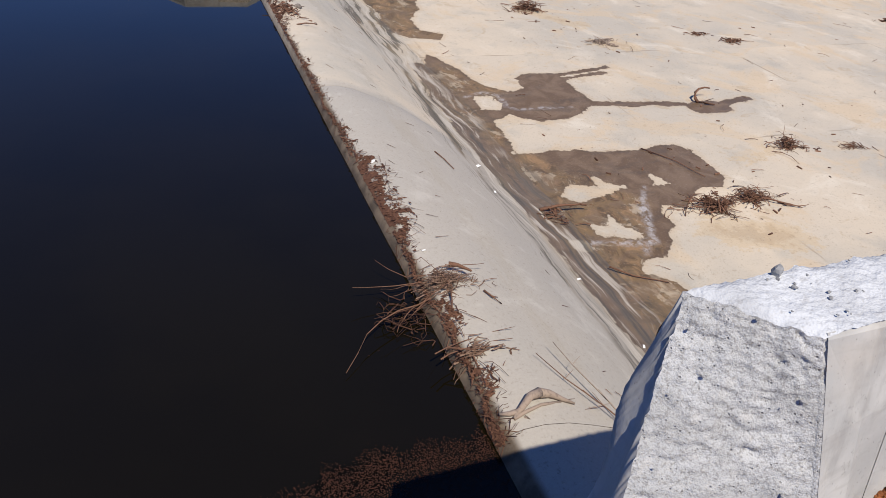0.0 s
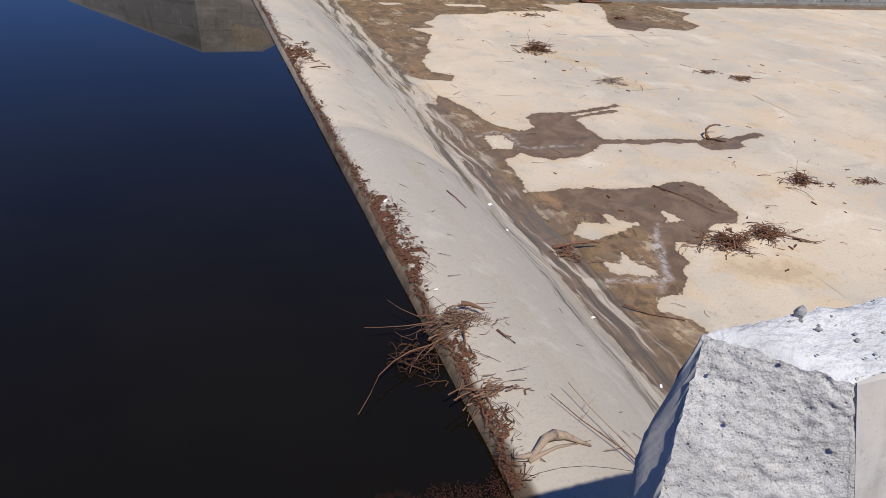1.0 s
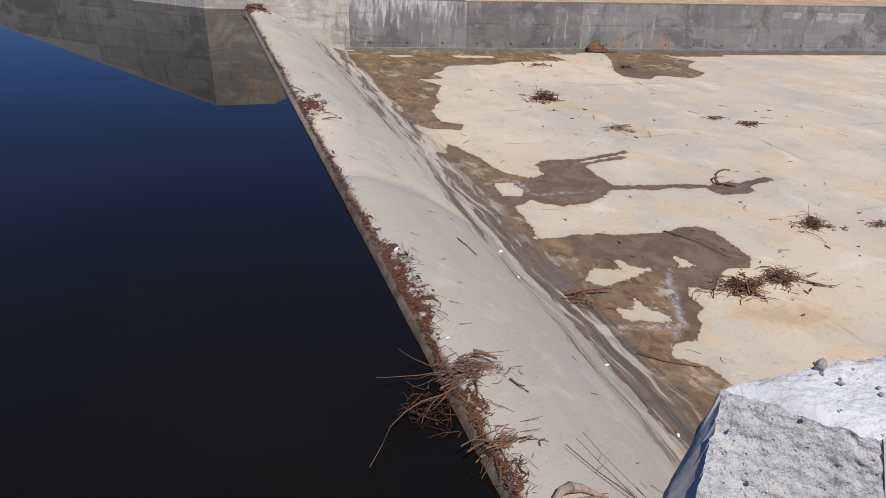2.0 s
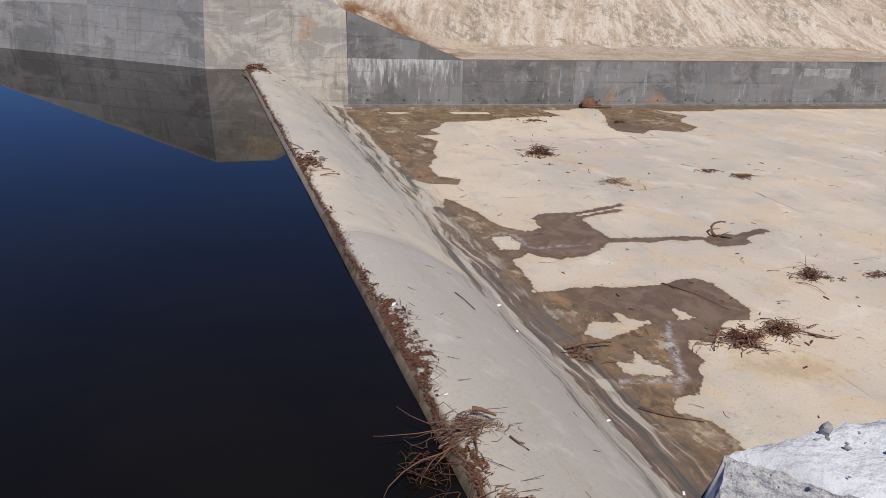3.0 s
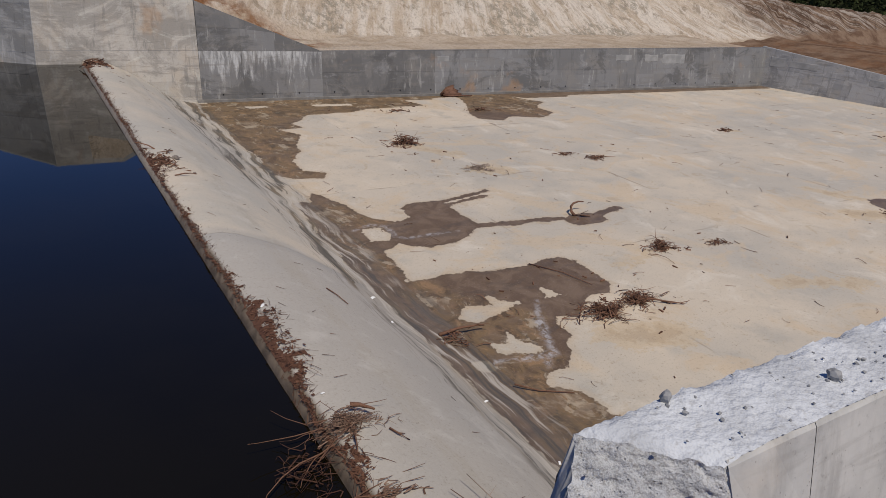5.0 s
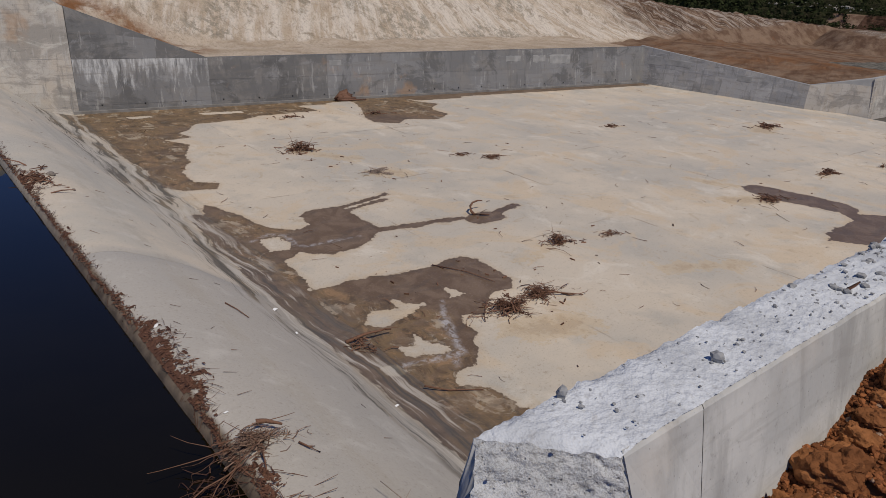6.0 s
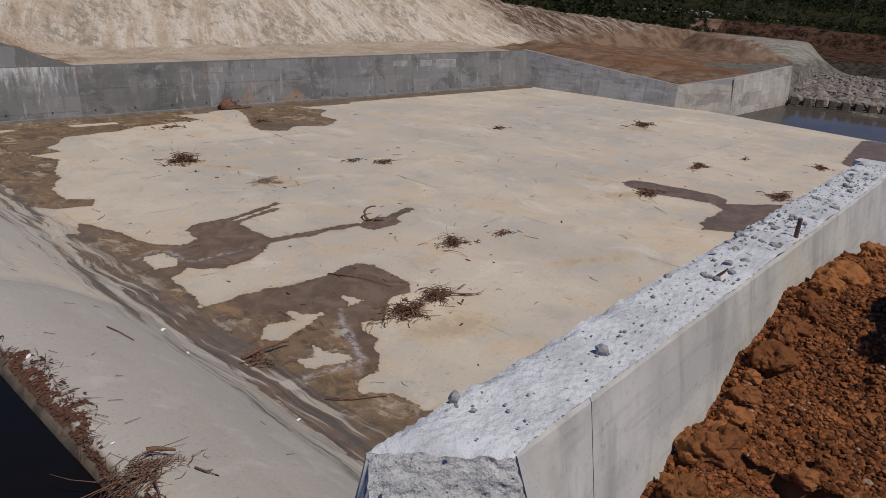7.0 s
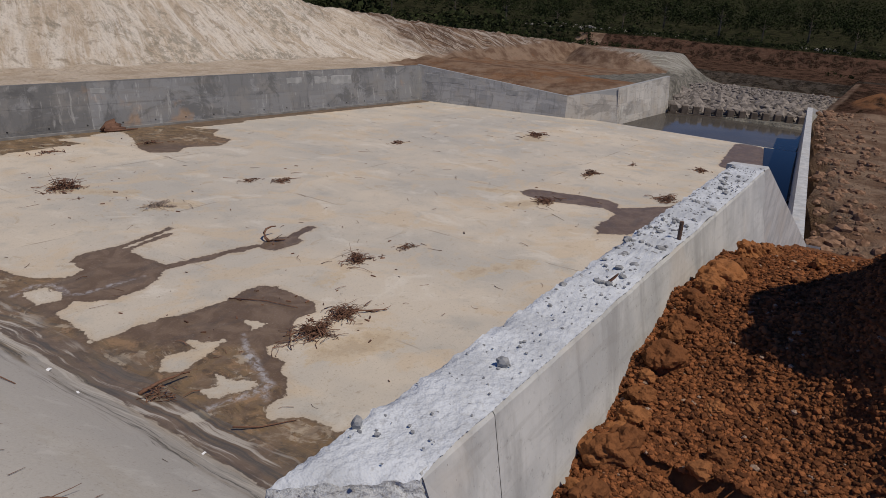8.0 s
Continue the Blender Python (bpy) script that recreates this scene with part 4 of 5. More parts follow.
# ---- red soil bank behind the wall ----
def soil_height(x, y):
    edge = float(np.interp(x, (-4, 0.4, 1.0, 1.6, 1.95, 2.2, 2.9, 3.8, 4.4, 5.1, 6.6, 8.5, 10, 12.8, 16), (7.3, 7.25, 6.4, 6.8, 7.15, 7.36, 7.47, 7.62, 7.6, 7.5, 7.12, 6.68, 6.3, 5.6, 4.6)))
    if x < 2.5:
        edge = 7.25 + (edge - 7.25) * min(1.0, max(0.0, (y - 0.15) / 0.5))
    h = edge + (0.10 if x < 4.5 else 0.02) * (0.84 - y) * (1 if x > 2 else 0)
    mound = 1.6 * math.exp(-((x - 3.3) / (0.36 if x < 3.3 else 1.8)) ** 2 - ((y + 0.62) / (0.42 if y > -0.62 else 1.3)) ** 2)
    h += mound * (1 + 0.06 * fbm(x * 2.2, y * 2.2, 9.0)) + 0.07 * fbm(x * 1.3, y * 1.3, 6.0) + 0.03 * fbm(x * 5, y * 5, 2.0) + 0.014 * fbm(x * 16, y * 16, 1.0, 3)
    return h


def build_soil():
    xs = np.concatenate([np.arange(-3.0, 1.2, 0.12), np.arange(1.2, 6.5, 0.03), np.arange(6.5, 16.0, 0.08)])
    ys = np.concatenate([np.arange(-4.0, -1.6, 0.12), np.arange(-1.6, 0.85, 0.03), [0.835]])
    # its rim runs down into the ground behind and to the bed under the bare front
    verts = []
    for i, x in enumerate(xs):
        for j, y in enumerate(ys):
            rim = 1.2 if i in (0, len(xs) - 1) or j == 0 else 0.0
            if j == len(ys) - 1 and x < 1.3:
                rim = 8.5
            verts.append((x, y, soil_height(x, y) - rim))
    ob = mesh_object("soil_bank", verts, grid_faces(len(xs), len(ys)), M_SOIL, smooth=True)
    setting(ob, "loose red-brown soil heaped against the wall", "soil")


build_soil()


# ---- wall panels, kerb and weep holes ----
wall_panels(far_wall, (9.2, 41.4), (16.5, 41.03), [-0.3, 0.42, 2.86], (1.7, 3.8, 2.2), lambda s: 5.54 - s * 0.366, BAT, M_PANEL, tones=(0.5, 0.35, 0.45), drip=1.0)
wall_panels(far_wall, (9.2, 41.4), (16.5, 41.03), [2.87, 4.1, 5.5], (2.4, 2.0, 3.0), lambda s: 5.54 - s * 0.366, BAT, M_PANEL, tones=(0.25, 0.4))
wall_panels(far_wall, (16.5, 41.03), (58.3, 38.965), [-0.3, 0.32, 1.6, 3.4], (7.9, 7.9, 8.5, 8.6, 9.2), lambda s: 2.86 + s * 0.0107, BAT, M_PANEL, tones=(0.02, 0.55, 0.4, 0.5, 0.4))
repair_patches(far_wall, (16.5, 41.03), (58.3, 38.965), ((23.8, 25.4, 2.2, 2.7), (26.8, 28.2, 2.1, 2.68), (28.7, 31.2, 1.95, 2.7), (8.1, 9.0, 2.2, 2.6)), BAT, M_PATCH)
repair_patches(wing_down, (57.4, 39.79), (61.1, 25.2), ((1.0, 2.3, 1.75, 2.65), (9.2, 10.4, 1.4, 2.0), (2.6, 5.0, 1.9, 2.5)), 0.1, M_PATCH)
wall_panels(abutment, (0.99, 41.55), (4.8, 41.46), [-1, 1.7, 2.88, 6.6, 7.9], (3.9,), lambda s: 7.9, BAT, M_PALE, tones=(0.6,), lead=0.045)
wall_panels(abutment, (4.8, 41.46), (9.2, 41.4), [-1, 0.4, 2.88, 6.6, 7.9], (4.1, 2.0), lambda s: 7.9 - s * 0.536, BAT, M_PALE, tones=(0.45, 0.2))
wall_panels(abutment, (-16.0, 52.4), (0.99, 41.55), [1.4, 2.75, 3.9, 5.1, 6.4, 7.9], (4.4, 3.2, 5.0, 2.6), lambda s: 3.2 + s * 0.233, BAT, M_WING, tones=(0.4, 0.65, 0.3, 0.55), tail=-0.042)
wall_panels(wing_down, (57.4, 39.79), (61.1, 25.2), [-0.3, 0.3, 1.6, 3.4], (1.22, 2.44), lambda s: 3.375 - s * 0.0927, 0.1, M_MID)
wall_panels(wing_down, (61.1, 25.2), (63.6, 21.05), [-0.3, 1.2, 2.4, 3.3], (1.22, 2.44), lambda s: 1.98 + s * 0.22, 0.1, M_PALE)
wall_panels(wing_down, (63.6, 21.05), (79.5, 20.75), [-0.8, 0.4, 1.6, 2.8, 3.6], (1.22, 2.44), lambda s: 3.05 + s * 0.0346, 0.1, M_PALE)


def kerb(pts):
    verts = []
    for x, y in pts:
        verts += [(x, y + 0.1, 0.17), (x, y - 0.03, 0.155), (x, y - 0.05, 0.14), (x, y - 0.06, -0.1)]
    ob = mesh_object("trim_wall_foot", verts, grid_faces(len(pts), 4), M_FOOT)
    setting(ob, "low concrete foot along the basin wall", "trim")


kerb([(x, float(far_y(x))) for x in np.linspace(8.9, 57.0, 30)])


def weep_hole_mesh():
    bm = bmesh.new()
    bmesh.ops.create_cone(bm, cap_ends=True, segments=10, radius1=0.05, radius2=0.045, depth=0.06)
    bmesh.ops.rotate(bm, verts=bm.verts, matrix=Matrix.Rotation(radians(90), 3, "X"))
    me = bpy.data.meshes.new("weep_hole")
    bm.to_mesh(me)
    bm.free()
    me.materials.append(M_HOLE)
    return me


hole = weep_hole_mesh()
for k in range(21):
    x = 10.4 + k * 2.28
    ob = new("weep_hole", hole)
    ob.parent = far_wall
    ob.location = (x, float(far_y(x)) + BAT * 0.42 - 0.01, 0.42)


# ---- loose wood and litter ----
def add_stick(V, F, pts, r0, r1, sides=4):
    base, n = len(V), len(pts)
    for k, p in enumerate(pts):
        a, b = Vector(pts[max(k - 1, 0)]), Vector(pts[min(k + 1, n - 1)])
        d = (b - a).normalized()
        u = d.orthogonal().normalized()
        w = d.cross(u)
        r = r0 + (r1 - r0) * k / (n - 1)
        for j in range(sides):
            ang = 2 * math.pi * j / sides
            V.append(tuple(Vector(p) + (u * math.cos(ang) + w * math.sin(ang)) * r))
    for k in range(n - 1):
        for j in range(sides):
            a, b = base + k * sides + j, base + k * sides + (j + 1) % sides
            F.append((a, b, b + sides, a + sides))
    F.append(tuple(base + j for j in range(sides))[::-1])
    F.append(tuple(base + (n - 1) * sides + j for j in range(sides)))


def bent(rng, p, q, sag=0.12, n=4):
    p, q = Vector(p), Vector(q)
    length = (q - p).length
    off = Vector((rng.uniform(-1, 1), rng.uniform(-1, 1), rng.uniform(-0.4, 0.8))) * sag * length
    return [tuple(p.lerp(q, k / (n - 1)) + off * (4 * (k / (n - 1)) * (1 - k / (n - 1))) * rng.uniform(0.7, 1.3)) for k in range(n)]


def weir_z(x):
    return float(np.interp(x, [a for a, b in PROFILE[1:-1]], [b for a, b in PROFILE[1:-1]]))


def brush_pile(centre, rx, ry, height, count, seed, label, material=None, branches=(), surface=None, thin=1.0, along=9.0, curl=0.2):
    """A tangle of twigs about centre; branches: (dx, dy, dz, ex, ey, ez, radius) as parts of their own."""
    rng = random.Random(seed)
    cx, cy, cz = centre
    root = tagged(new("brush_pile"), label, "brush pile", "flood debris")
    root.location = centre
    V, F = [], []
    for k in range(count):
        a, r = rng.uniform(0, 6.283), min(1.9, abs(rng.gauss(0, 0.52)))
        if rng.random() < 0.07:
            r = rng.uniform(1.0, 2.1)
        x, y = rx * r * math.cos(a), ry * r * math.sin(a)
        x, y = x + 0.35 * rx * math.sin(3 * a + seed), y + 0.35 * ry * math.cos(2 * a + seed)
        ground = surface(cx + x) - cz if surface else 0.0
        z = ground + 0.012 + rng.random() ** 1.6 * height * 1.2 * max(0.04, 1 - r)
        length = (0.12 + 0.75 * rng.random() ** 1.5) * (rx + ry) * 0.6
        yaw, tilt = (rng.uniform(0, 6.283) if along > 6 else rng.gauss(0.15, along)), rng.gauss(0, 0.28)
        d = Vector((math.cos(yaw), math.sin(yaw), math.sin(tilt) * 0.8)) * length * 0.5
        p, q = Vector((x, y, z)) - d, Vector((x, y, z)) + d
        for e in (p, q):
            g = (surface(cx + e.x) - cz if surface else 0.0) + 0.006
            e.z = max(e.z, g)
        rad = rng.uniform(0.007, 0.019) * thin
        add_stick(V, F, bent(rng, p, q, curl, 4 if curl < 0.3 else 6), rad, rad * 0.4, 3)
    tagged(mesh_object("twig_tangle", V, F, material or M_TWIG, root), "", "", "", "stuff")
    for b in branches:
        V, F = [], []
        add_stick(V, F, bent(rng, b[:3], b[3:6], 0.12, 7), b[6], b[6] * 0.35, 7)
        mesh_object("branch", V, F, M_TWIG, root, True)
    return root


brush_pile((13.3, 12.1, 0), 0.72, 0.4, 0.26, 360, 1, "tangled heap of dark dead twigs on the wet concrete", along=0.9, branches=((-0.5, -0.3, 0.06, 0.6, -0.45, 0.05, 0.02),))
brush_pile((14.75, 12.25, 0), 0.62, 0.4, 0.26, 280, 2, "brushwood heap with one long bent branch on the floor", along=1.0, branches=((-0.1, 0.0, 0.12, 1.15, -0.75, 0.04, 0.035), (0.7, -0.5, 0.05, 1.35, -0.75, 0.12, 0.02), (0.2, 0.3, 0.2, 1.1, 0.35, 0.1, 0.012)))
brush_pile((18.6, 14.9, 0), 0.5, 0.35, 0.32, 220, 3, "dark brushwood heap with upright twigs on the floor", branches=((-0.2, 0.0, 0.1, 0.1, 0.5, 0.55, 0.012), (-0.9, 0.0, 0.03, -0.3, 0.2, 0.1, 0.012)))
brush_pile((21.05, 14.45, 0), 0.5, 0.28, 0.08, 70, 4, "flat patch of dark twigs on dry concrete")
brush_pile((16.4, 30.0, 0), 0.7, 0.6, 0.4, 220, 5, "open heap of brown branches on pale concrete", branches=((0.2, 0, 0.1, 0.9, 0.3, 0.5, 0.014), (-0.3, 0.1, 0.1, -0.5, 0.2, 0.8, 0.012), (0.5, 0.2, 0.1, 1.0, -0.2, 0.25, 0.016), (-0.9, -0.5, 0.03, -0.2, -0.6, 0.05, 0.014)), thin=1.5)
brush_pile((17.7, 25.1, 0), 0.7, 0.5, 0.16, 110, 6, "low heap of pale straw and twigs on the floor", M_PALEWOOD, thin=1.2)
brush_pile((24.6, 24.75, 0), 0.6, 0.3, 0.14, 70, 7, "small dark clump of bark and twigs on the floor", branches=((0, 0, 0.05, 1.2, -0.1, 0.03, 0.014),), thin=1.6)
brush_pile((23.4, 25.9, 0), 0.7, 0.25, 0.05, 40, 8, "scattered dark bark bits on dry concrete", thin=1.4)
brush_pile((37.7, 27.3, 0), 0.6, 0.3, 0.12, 60, 9, "small dark twig heap on the pale floor", thin=2.0)
brush_pile((49.5, 22.6, 0), 1.1, 0.6, 0.16, 90, 10, "flattened dark brush on the stained floor", thin=2.4)
brush_pile((40.0, 14.35, 0), 0.75, 0.4, 0.18, 90, 11, "dark brush heap on the pale floor", thin=2.0)
brush_pile((45.0, 13.3, 0), 0.4, 0.25, 0.22, 30, 12, "little sprig of dark twigs on the floor", thin=1.8)
brush_pile((47.3, 9.5, 0), 0.7, 0.4, 0.14, 70, 13, "low dark brush heap near the wet corner", thin=2.2)
brush_pile((37.4, 8.9, 0), 0.8, 0.5, 0.3, 150, 14, "olive-brown leafy brush at the edge of the wet patch", thin=1.6)
brush_pile((31.6, 13.5, 0), 0.75, 0.5, 0.22, 110, 15, "brown brush heap beside the wet patch", branches=((-0.7, 0, 0.03, 0.8, -0.1, 0.1, 0.014),), thin=1.5)
brush_pile((19.6, 36.9, 0), 0.7, 0.3, 0.08, 40, 16, "thin patch of twigs near the muddy wall foot", thin=2.0)
brush_pile((25.0, 36.0, 0), 0.8, 0.3, 0.1, 40, 17, "dark twigs lying on the muddy floor", thin=2.0)
nest = brush_pile((3.5, 7.7, weir_z(3.5)), 0.4, 0.24, 0.22, 400, 20, "dense nest of reddish dead stems caught on the weir crest", M_REED, surface=weir_z, thin=0.62, curl=0.25, along=0.55,
           branches=((-0.2, -0.2, -0.1, -1.85, -1.3, -0.2, 0.014), (-0.3, 0.1, 0.0, -1.4, 0.15, 0.06, 0.01), (0.0, -0.3, 0.1, -0.5, -1.4, -0.22, 0.014),
                     (-0.4, 0.1, 0.05, -0.9, 0.7, 0.1, 0.009), (-0.3, -0.3, 0.0, -0.95, -0.7, -0.2, 0.012), (0.1, 0.2, 0.2, 0.85, 0.35, 0.0, 0.01), (0.2, 0.3, 0.12, 0.52, 0.1, 0.08, 0.05)))
brush_pile((2.75, 7.2, WATER), 0.4, 0.55, 0.12, 55, 26, "dark tangle of dead branches hanging in the water", M_DROWNED, thin=0.7, curl=0.6)
rng = random.Random(55)
for k in range(10):
    V, F = [], []
    a = rng.uniform(2.0, 4.6)
    p0 = Vector((rng.uniform(-0.45, 0.05), rng.uniform(-0.45, 0.35), rng.uniform(0.0, 0.22)))
    p1 = p0 + Vector((math.cos(a), math.sin(a), rng.uniform(-0.35, 0.15))) * rng.uniform(0.35, 0.9)
    p1.z = max(p1.z, -0.24)
    r = rng.uniform(0.004, 0.009)
    add_stick(V, F, bent(rng, p0, p1, 0.4, 8), r, r * 0.4, 4)
    mesh_object("stem", V, F, M_TWIG, nest)
brush_pile((3.42, 6.15, weir_z(3.42)), 0.36, 0.14, 0.1, 100, 21, "bundle of broken reed stems across the weir crest", M_REED, along=0.4, surface=weir_z, thin=0.9,
           branches=((-0.6, 0.05, 0.06, 0.75, 0.35, 0.0, 0.01), (-0.55, -0.05, 0.04, 0.6, 0.1, 0.03, 0.012), (-0.4, 0.1, 0.08, 0.4, 0.0, 0.06, 0.012), (-0.1, -0.1, 0.04, -0.25, -0.6, -0.12, 0.012)))
brush_pile((3.75, 40.3, weir_z(3.75)), 0.8, 0.7, 0.2, 110, 22, "drift twigs piled where the crest meets the abutment", surface=weir_z, thin=2.2)
brush_pile((3.65, 21.9, weir_z(3.65)), 0.3, 0.9, 0.06, 90, 23, "drift of twigs and bark on the weir crest", surface=weir_z, thin=1.6)
brush_pile((8.5, 12.5, 0.05), 0.5, 0.4, 0.1, 60, 24, "twigs caught on a fallen branch at the weir toe", branches=((-0.2, 0.3, 0.06, 1.1, 0.2, 0.1, 0.05), (0.6, 0.2, 0.1, 1.2, 0.0, 0.2, 0.012)))


def driftwood(name, label, pts_list, radii, material, category="driftwood"):
    root = tagged(new(name), label, category, "flood debris")
    root.location = pts_list[0][0]
    o = Vector(pts_list[0][0])
    for pts, (a, b) in zip(pts_list, radii):
        V, F = [], []
        add_stick(V, F, [tuple(Vector(p) - o) for p in pts], a, b, 8)
        mesh_object("limb", V, F, material, root, True)
    return root


driftwood("driftwood", "bent piece of driftwood standing on wet concrete", [[(17.8, 18.6, 0.03), (17.72, 18.7, 0.16), (17.8, 18.85, 0.3), (18.0, 18.95, 0.38), (18.3, 19.0, 0.4), (18.55, 19.0, 0.36)], [(17.8, 18.6, 0.04), (18.0, 18.4, 0.06), (18.3, 18.25, 0.05)]], [(0.06, 0.025), (0.05, 0.02)], M_TWIG)
z5 = weir_z(3.6)
driftwood("driftwood", "forked bleached driftwood snag lying on the weir", [[(3.42, 4.93, z5 + 0.02), (3.55, 5.0, z5 + 0.07), (3.72, 5.12, z5 + 0.1), (3.88, 5.17, z5 + 0.07)], [(3.86, 5.17, z5 + 0.07), (4.05, 5.17, z5 + 0.0), (4.22, 5.12, z5 - 0.09), (4.4, 5.06, z5 - 0.17)],
           [(3.4, 4.9, z5 + 0.02), (3.6, 4.95, z5 + 0.04), (3.85, 5.03, z5 + 0.0), (4.2, 5.1, z5 - 0.12)], [(3.5, 4.97, z5 + 0.04), (3.36, 4.98, z5 + 0.03), (3.26, 5.03, z5 + 0.0)],
           [(3.55, 4.9, z5 + 0.01), (3.68, 4.78, z5 - 0.02), (3.76, 4.66, z5 - 0.03)]], [(0.03, 0.072), (0.072, 0.015), (0.03, 0.018), (0.045, 0.02), (0.022, 0.012)], M_PALEWOOD)
for pts, r, lab, m in (([(5.1, 4.5, 2.06), (4.95, 5.0, 2.2), (4.72, 5.7, 2.32), (4.6, 6.1, 2.42)], 0.012, "long dry reed stem lying on the weir", M_PALEWOOD),
                       ([(5.15, 4.5, 2.05), (4.85, 5.0, 2.18), (4.5, 5.5, 2.3), (4.25, 5.95, 2.42)], 0.011, "long dark dead stem with side twigs on the weir", M_TWIG)):
    side = [[pts[1], tuple(Vector(pts[1]) + Vector((-0.1, 0.2, 0.1)))], [pts[2], tuple(Vector(pts[2]) + Vector((0.16, 0.08, 0.05)))], [pts[1], tuple(Vector(pts[1]) + Vector((-0.35, 0.0, 0.02)))]]
    driftwood("dead_stem", lab, [pts] + side, [(r, r * 0.5)] + [(r * 0.4, r * 0.2)] * 3, m, "dead stem")
driftwood("stick", "short dark crooked stick on the weir slope", [[(4.1, 7.45, weir_z(4.1) + 0.03), (4.17, 7.3, weir_z(4.17) + 0.05), (4.3, 7.18, weir_z(4.3) + 0.02)], [(4.17, 7.3, weir_z(4.17) + 0.05), (4.3, 7.33, weir_z(4.3) + 0.03)]], [(0.018, 0.01), (0.012, 0.006)], M_TWIG, "stick")
driftwood("stick", "thin dark stick on the weir slope", [[(5.45, 13.25, weir_z(5.45) + 0.02), (5.6, 13.0, weir_z(5.6) + 0.03), (5.72, 12.65, weir_z(5.72) + 0.02)]], [(0.016, 0.01)], M_TWIG, "stick")
driftwood("stick", "thin straight stick on the muddy floor", [[(8.75, 10.2, 0.12), (9.2, 9.85, 0.04), (9.9, 9.45, 0.03)]], [(0.022, 0.012)], M_TWIG, "stick")
driftwood("stick", "thin long stick across the wet concrete", [[(13.3, 15.6, 0.03), (13.9, 14.6, 0.05), (14.2, 13.6, 0.03)]], [(0.018, 0.01)], M_TWIG, "stick")
driftwood("tree_stump", "dark washed-up tree stump against the wall foot", [[(24.7, 40.35, 0.1), (25.1, 40.3, 0.5), (25.5, 40.25, 0.62), (25.8, 40.2, 0.3)], [(24.9, 40.3, 0.2), (25.5, 40.1, 0.22), (26.2, 40.2, 0.1)],
           [(24.8, 40.2, 0.12), (25.3, 40.0, 0.1), (26.9, 39.9, 0.08)], [(25.1, 40.3, 0.3), (25.7, 40.3, 0.35)]], [(0.12, 0.22), (0.26, 0.1), (0.1, 0.04), (0.3, 0.2)], M_TWIG, "stump")


# ---- litter along the crest ----
def mat_width(y):
    w = (0.09 if y > 15 else 0.0) + 0.10 * fbm(y * 0.9, 3.0, 1.0)
    for c, half, add in ((10.55, 1.75, 0.42), (6.95, 0.45, 0.28), (5.6, 0.3, 0.22), (21.7, 1.2, 0.25), (13.3, 1.3, 0.12), (8.6, 0.4, 0.1), (40.2, 1.2, 0.4)):
        w += add * max(0.0, 1 - ((y - c) / half) ** 4) if abs(y - c) < half else 0.0
    return w


def crest_litter():
    rng = random.Random(5)
    V, F = [], []
    # matted litter sheet with ragged holes
    step = 0.045
    ids = {}
    for j in range(int((41.0 - 4.75) / step)):
        y = 4.75 + j * step
        w = mat_width(y)
        for i in range(int(0.9 / step)):
            x = 3.2 + i * step
            keep = (w - (x - 3.22)) * 2.2 + 0.95 * fbm(x * 4, y * 4, 2.0, 4) + 0.35 * noise.noise(Vector((x * 19, y * 19, 4)))
            if keep < 0.5:
                continue
            quad = []
            for a, b in ((i, j), (i + 1, j), (i + 1, j + 1), (i, j + 1)):
                if (a, b) not in ids:
                    px, py = 3.2 + a * step, 4.75 + b * step
                    px += 0.015 * noise.noise(Vector((px * 40, py * 40, 1)))
                    ids[(a, b)] = len(V)
                    V.append((px, py, weir_z(px) + 0.012 + 0.03 * abs(noise.noise(Vector((px * 13, py * 13, 8))))))
                quad.append(ids[(a, b)])
            F.append(tuple(quad))
    # flakes and twigs over it
    for k in range(2600):
        y = 4.7 + 36.4 * rng.random() ** 1.7
        w = mat_width(y)
        x = 3.2 + w * rng.random() * rng.uniform(0.6, 1.35)
        z = weir_z(x) + rng.uniform(0.01, 0.05)
        a, l, b = rng.uniform(0, 6.28), rng.uniform(0.02, 0.07), rng.uniform(0.008, 0.022)
        u, v = Vector((math.cos(a), math.sin(a), rng.uniform(-0.3, 0.3))) * l, Vector((-math.sin(a), math.cos(a), rng.uniform(-0.4, 0.4))) * b
        c, i = Vector((x, y, z)), len(V)
        V += [tuple(c - u), tuple(c + v), tuple(c + u), tuple(c - v), tuple(c + Vector((0, 0, 0.008)))]
        F += [(i, i + 1, i + 4), (i + 1, i + 2, i + 4), (i + 2, i + 3, i + 4), (i + 3, i, i + 4)]
    for k in range(850):
        y = 4.7 + 36.4 * rng.random() ** 1.5
        x = 3.2 + mat_width(y) * rng.random() * rng.uniform(0.6, 1.6)
        a, l = rng.uniform(0, 6.28), rng.uniform(0.06, 0.26)
        d = Vector((math.cos(a), math.sin(a), 0)) * l
        p, q = Vector((x, y, 0)) - d, Vector((x, y, 0)) + d
        p.x, q.x = max(p.x, 3.12), max(q.x, 3.12)
        p.z, q.z = weir_z(p.x) + rng.uniform(0.01, 0.06), weir_z(q.x) + rng.uniform(0.01, 0.06)
        r = rng.uniform(0.003, 0.007)
        add_stick(V, F, bent(rng, p, q, 0.12), r, r * 0.5, 3)
    ob = mesh_object("crest_litter", V, F, M_LITTER)
    tagged(ob, "matted reddish-brown leaf and twig litter along the weir crest", "litter", "", "stuff")


crest_litter()


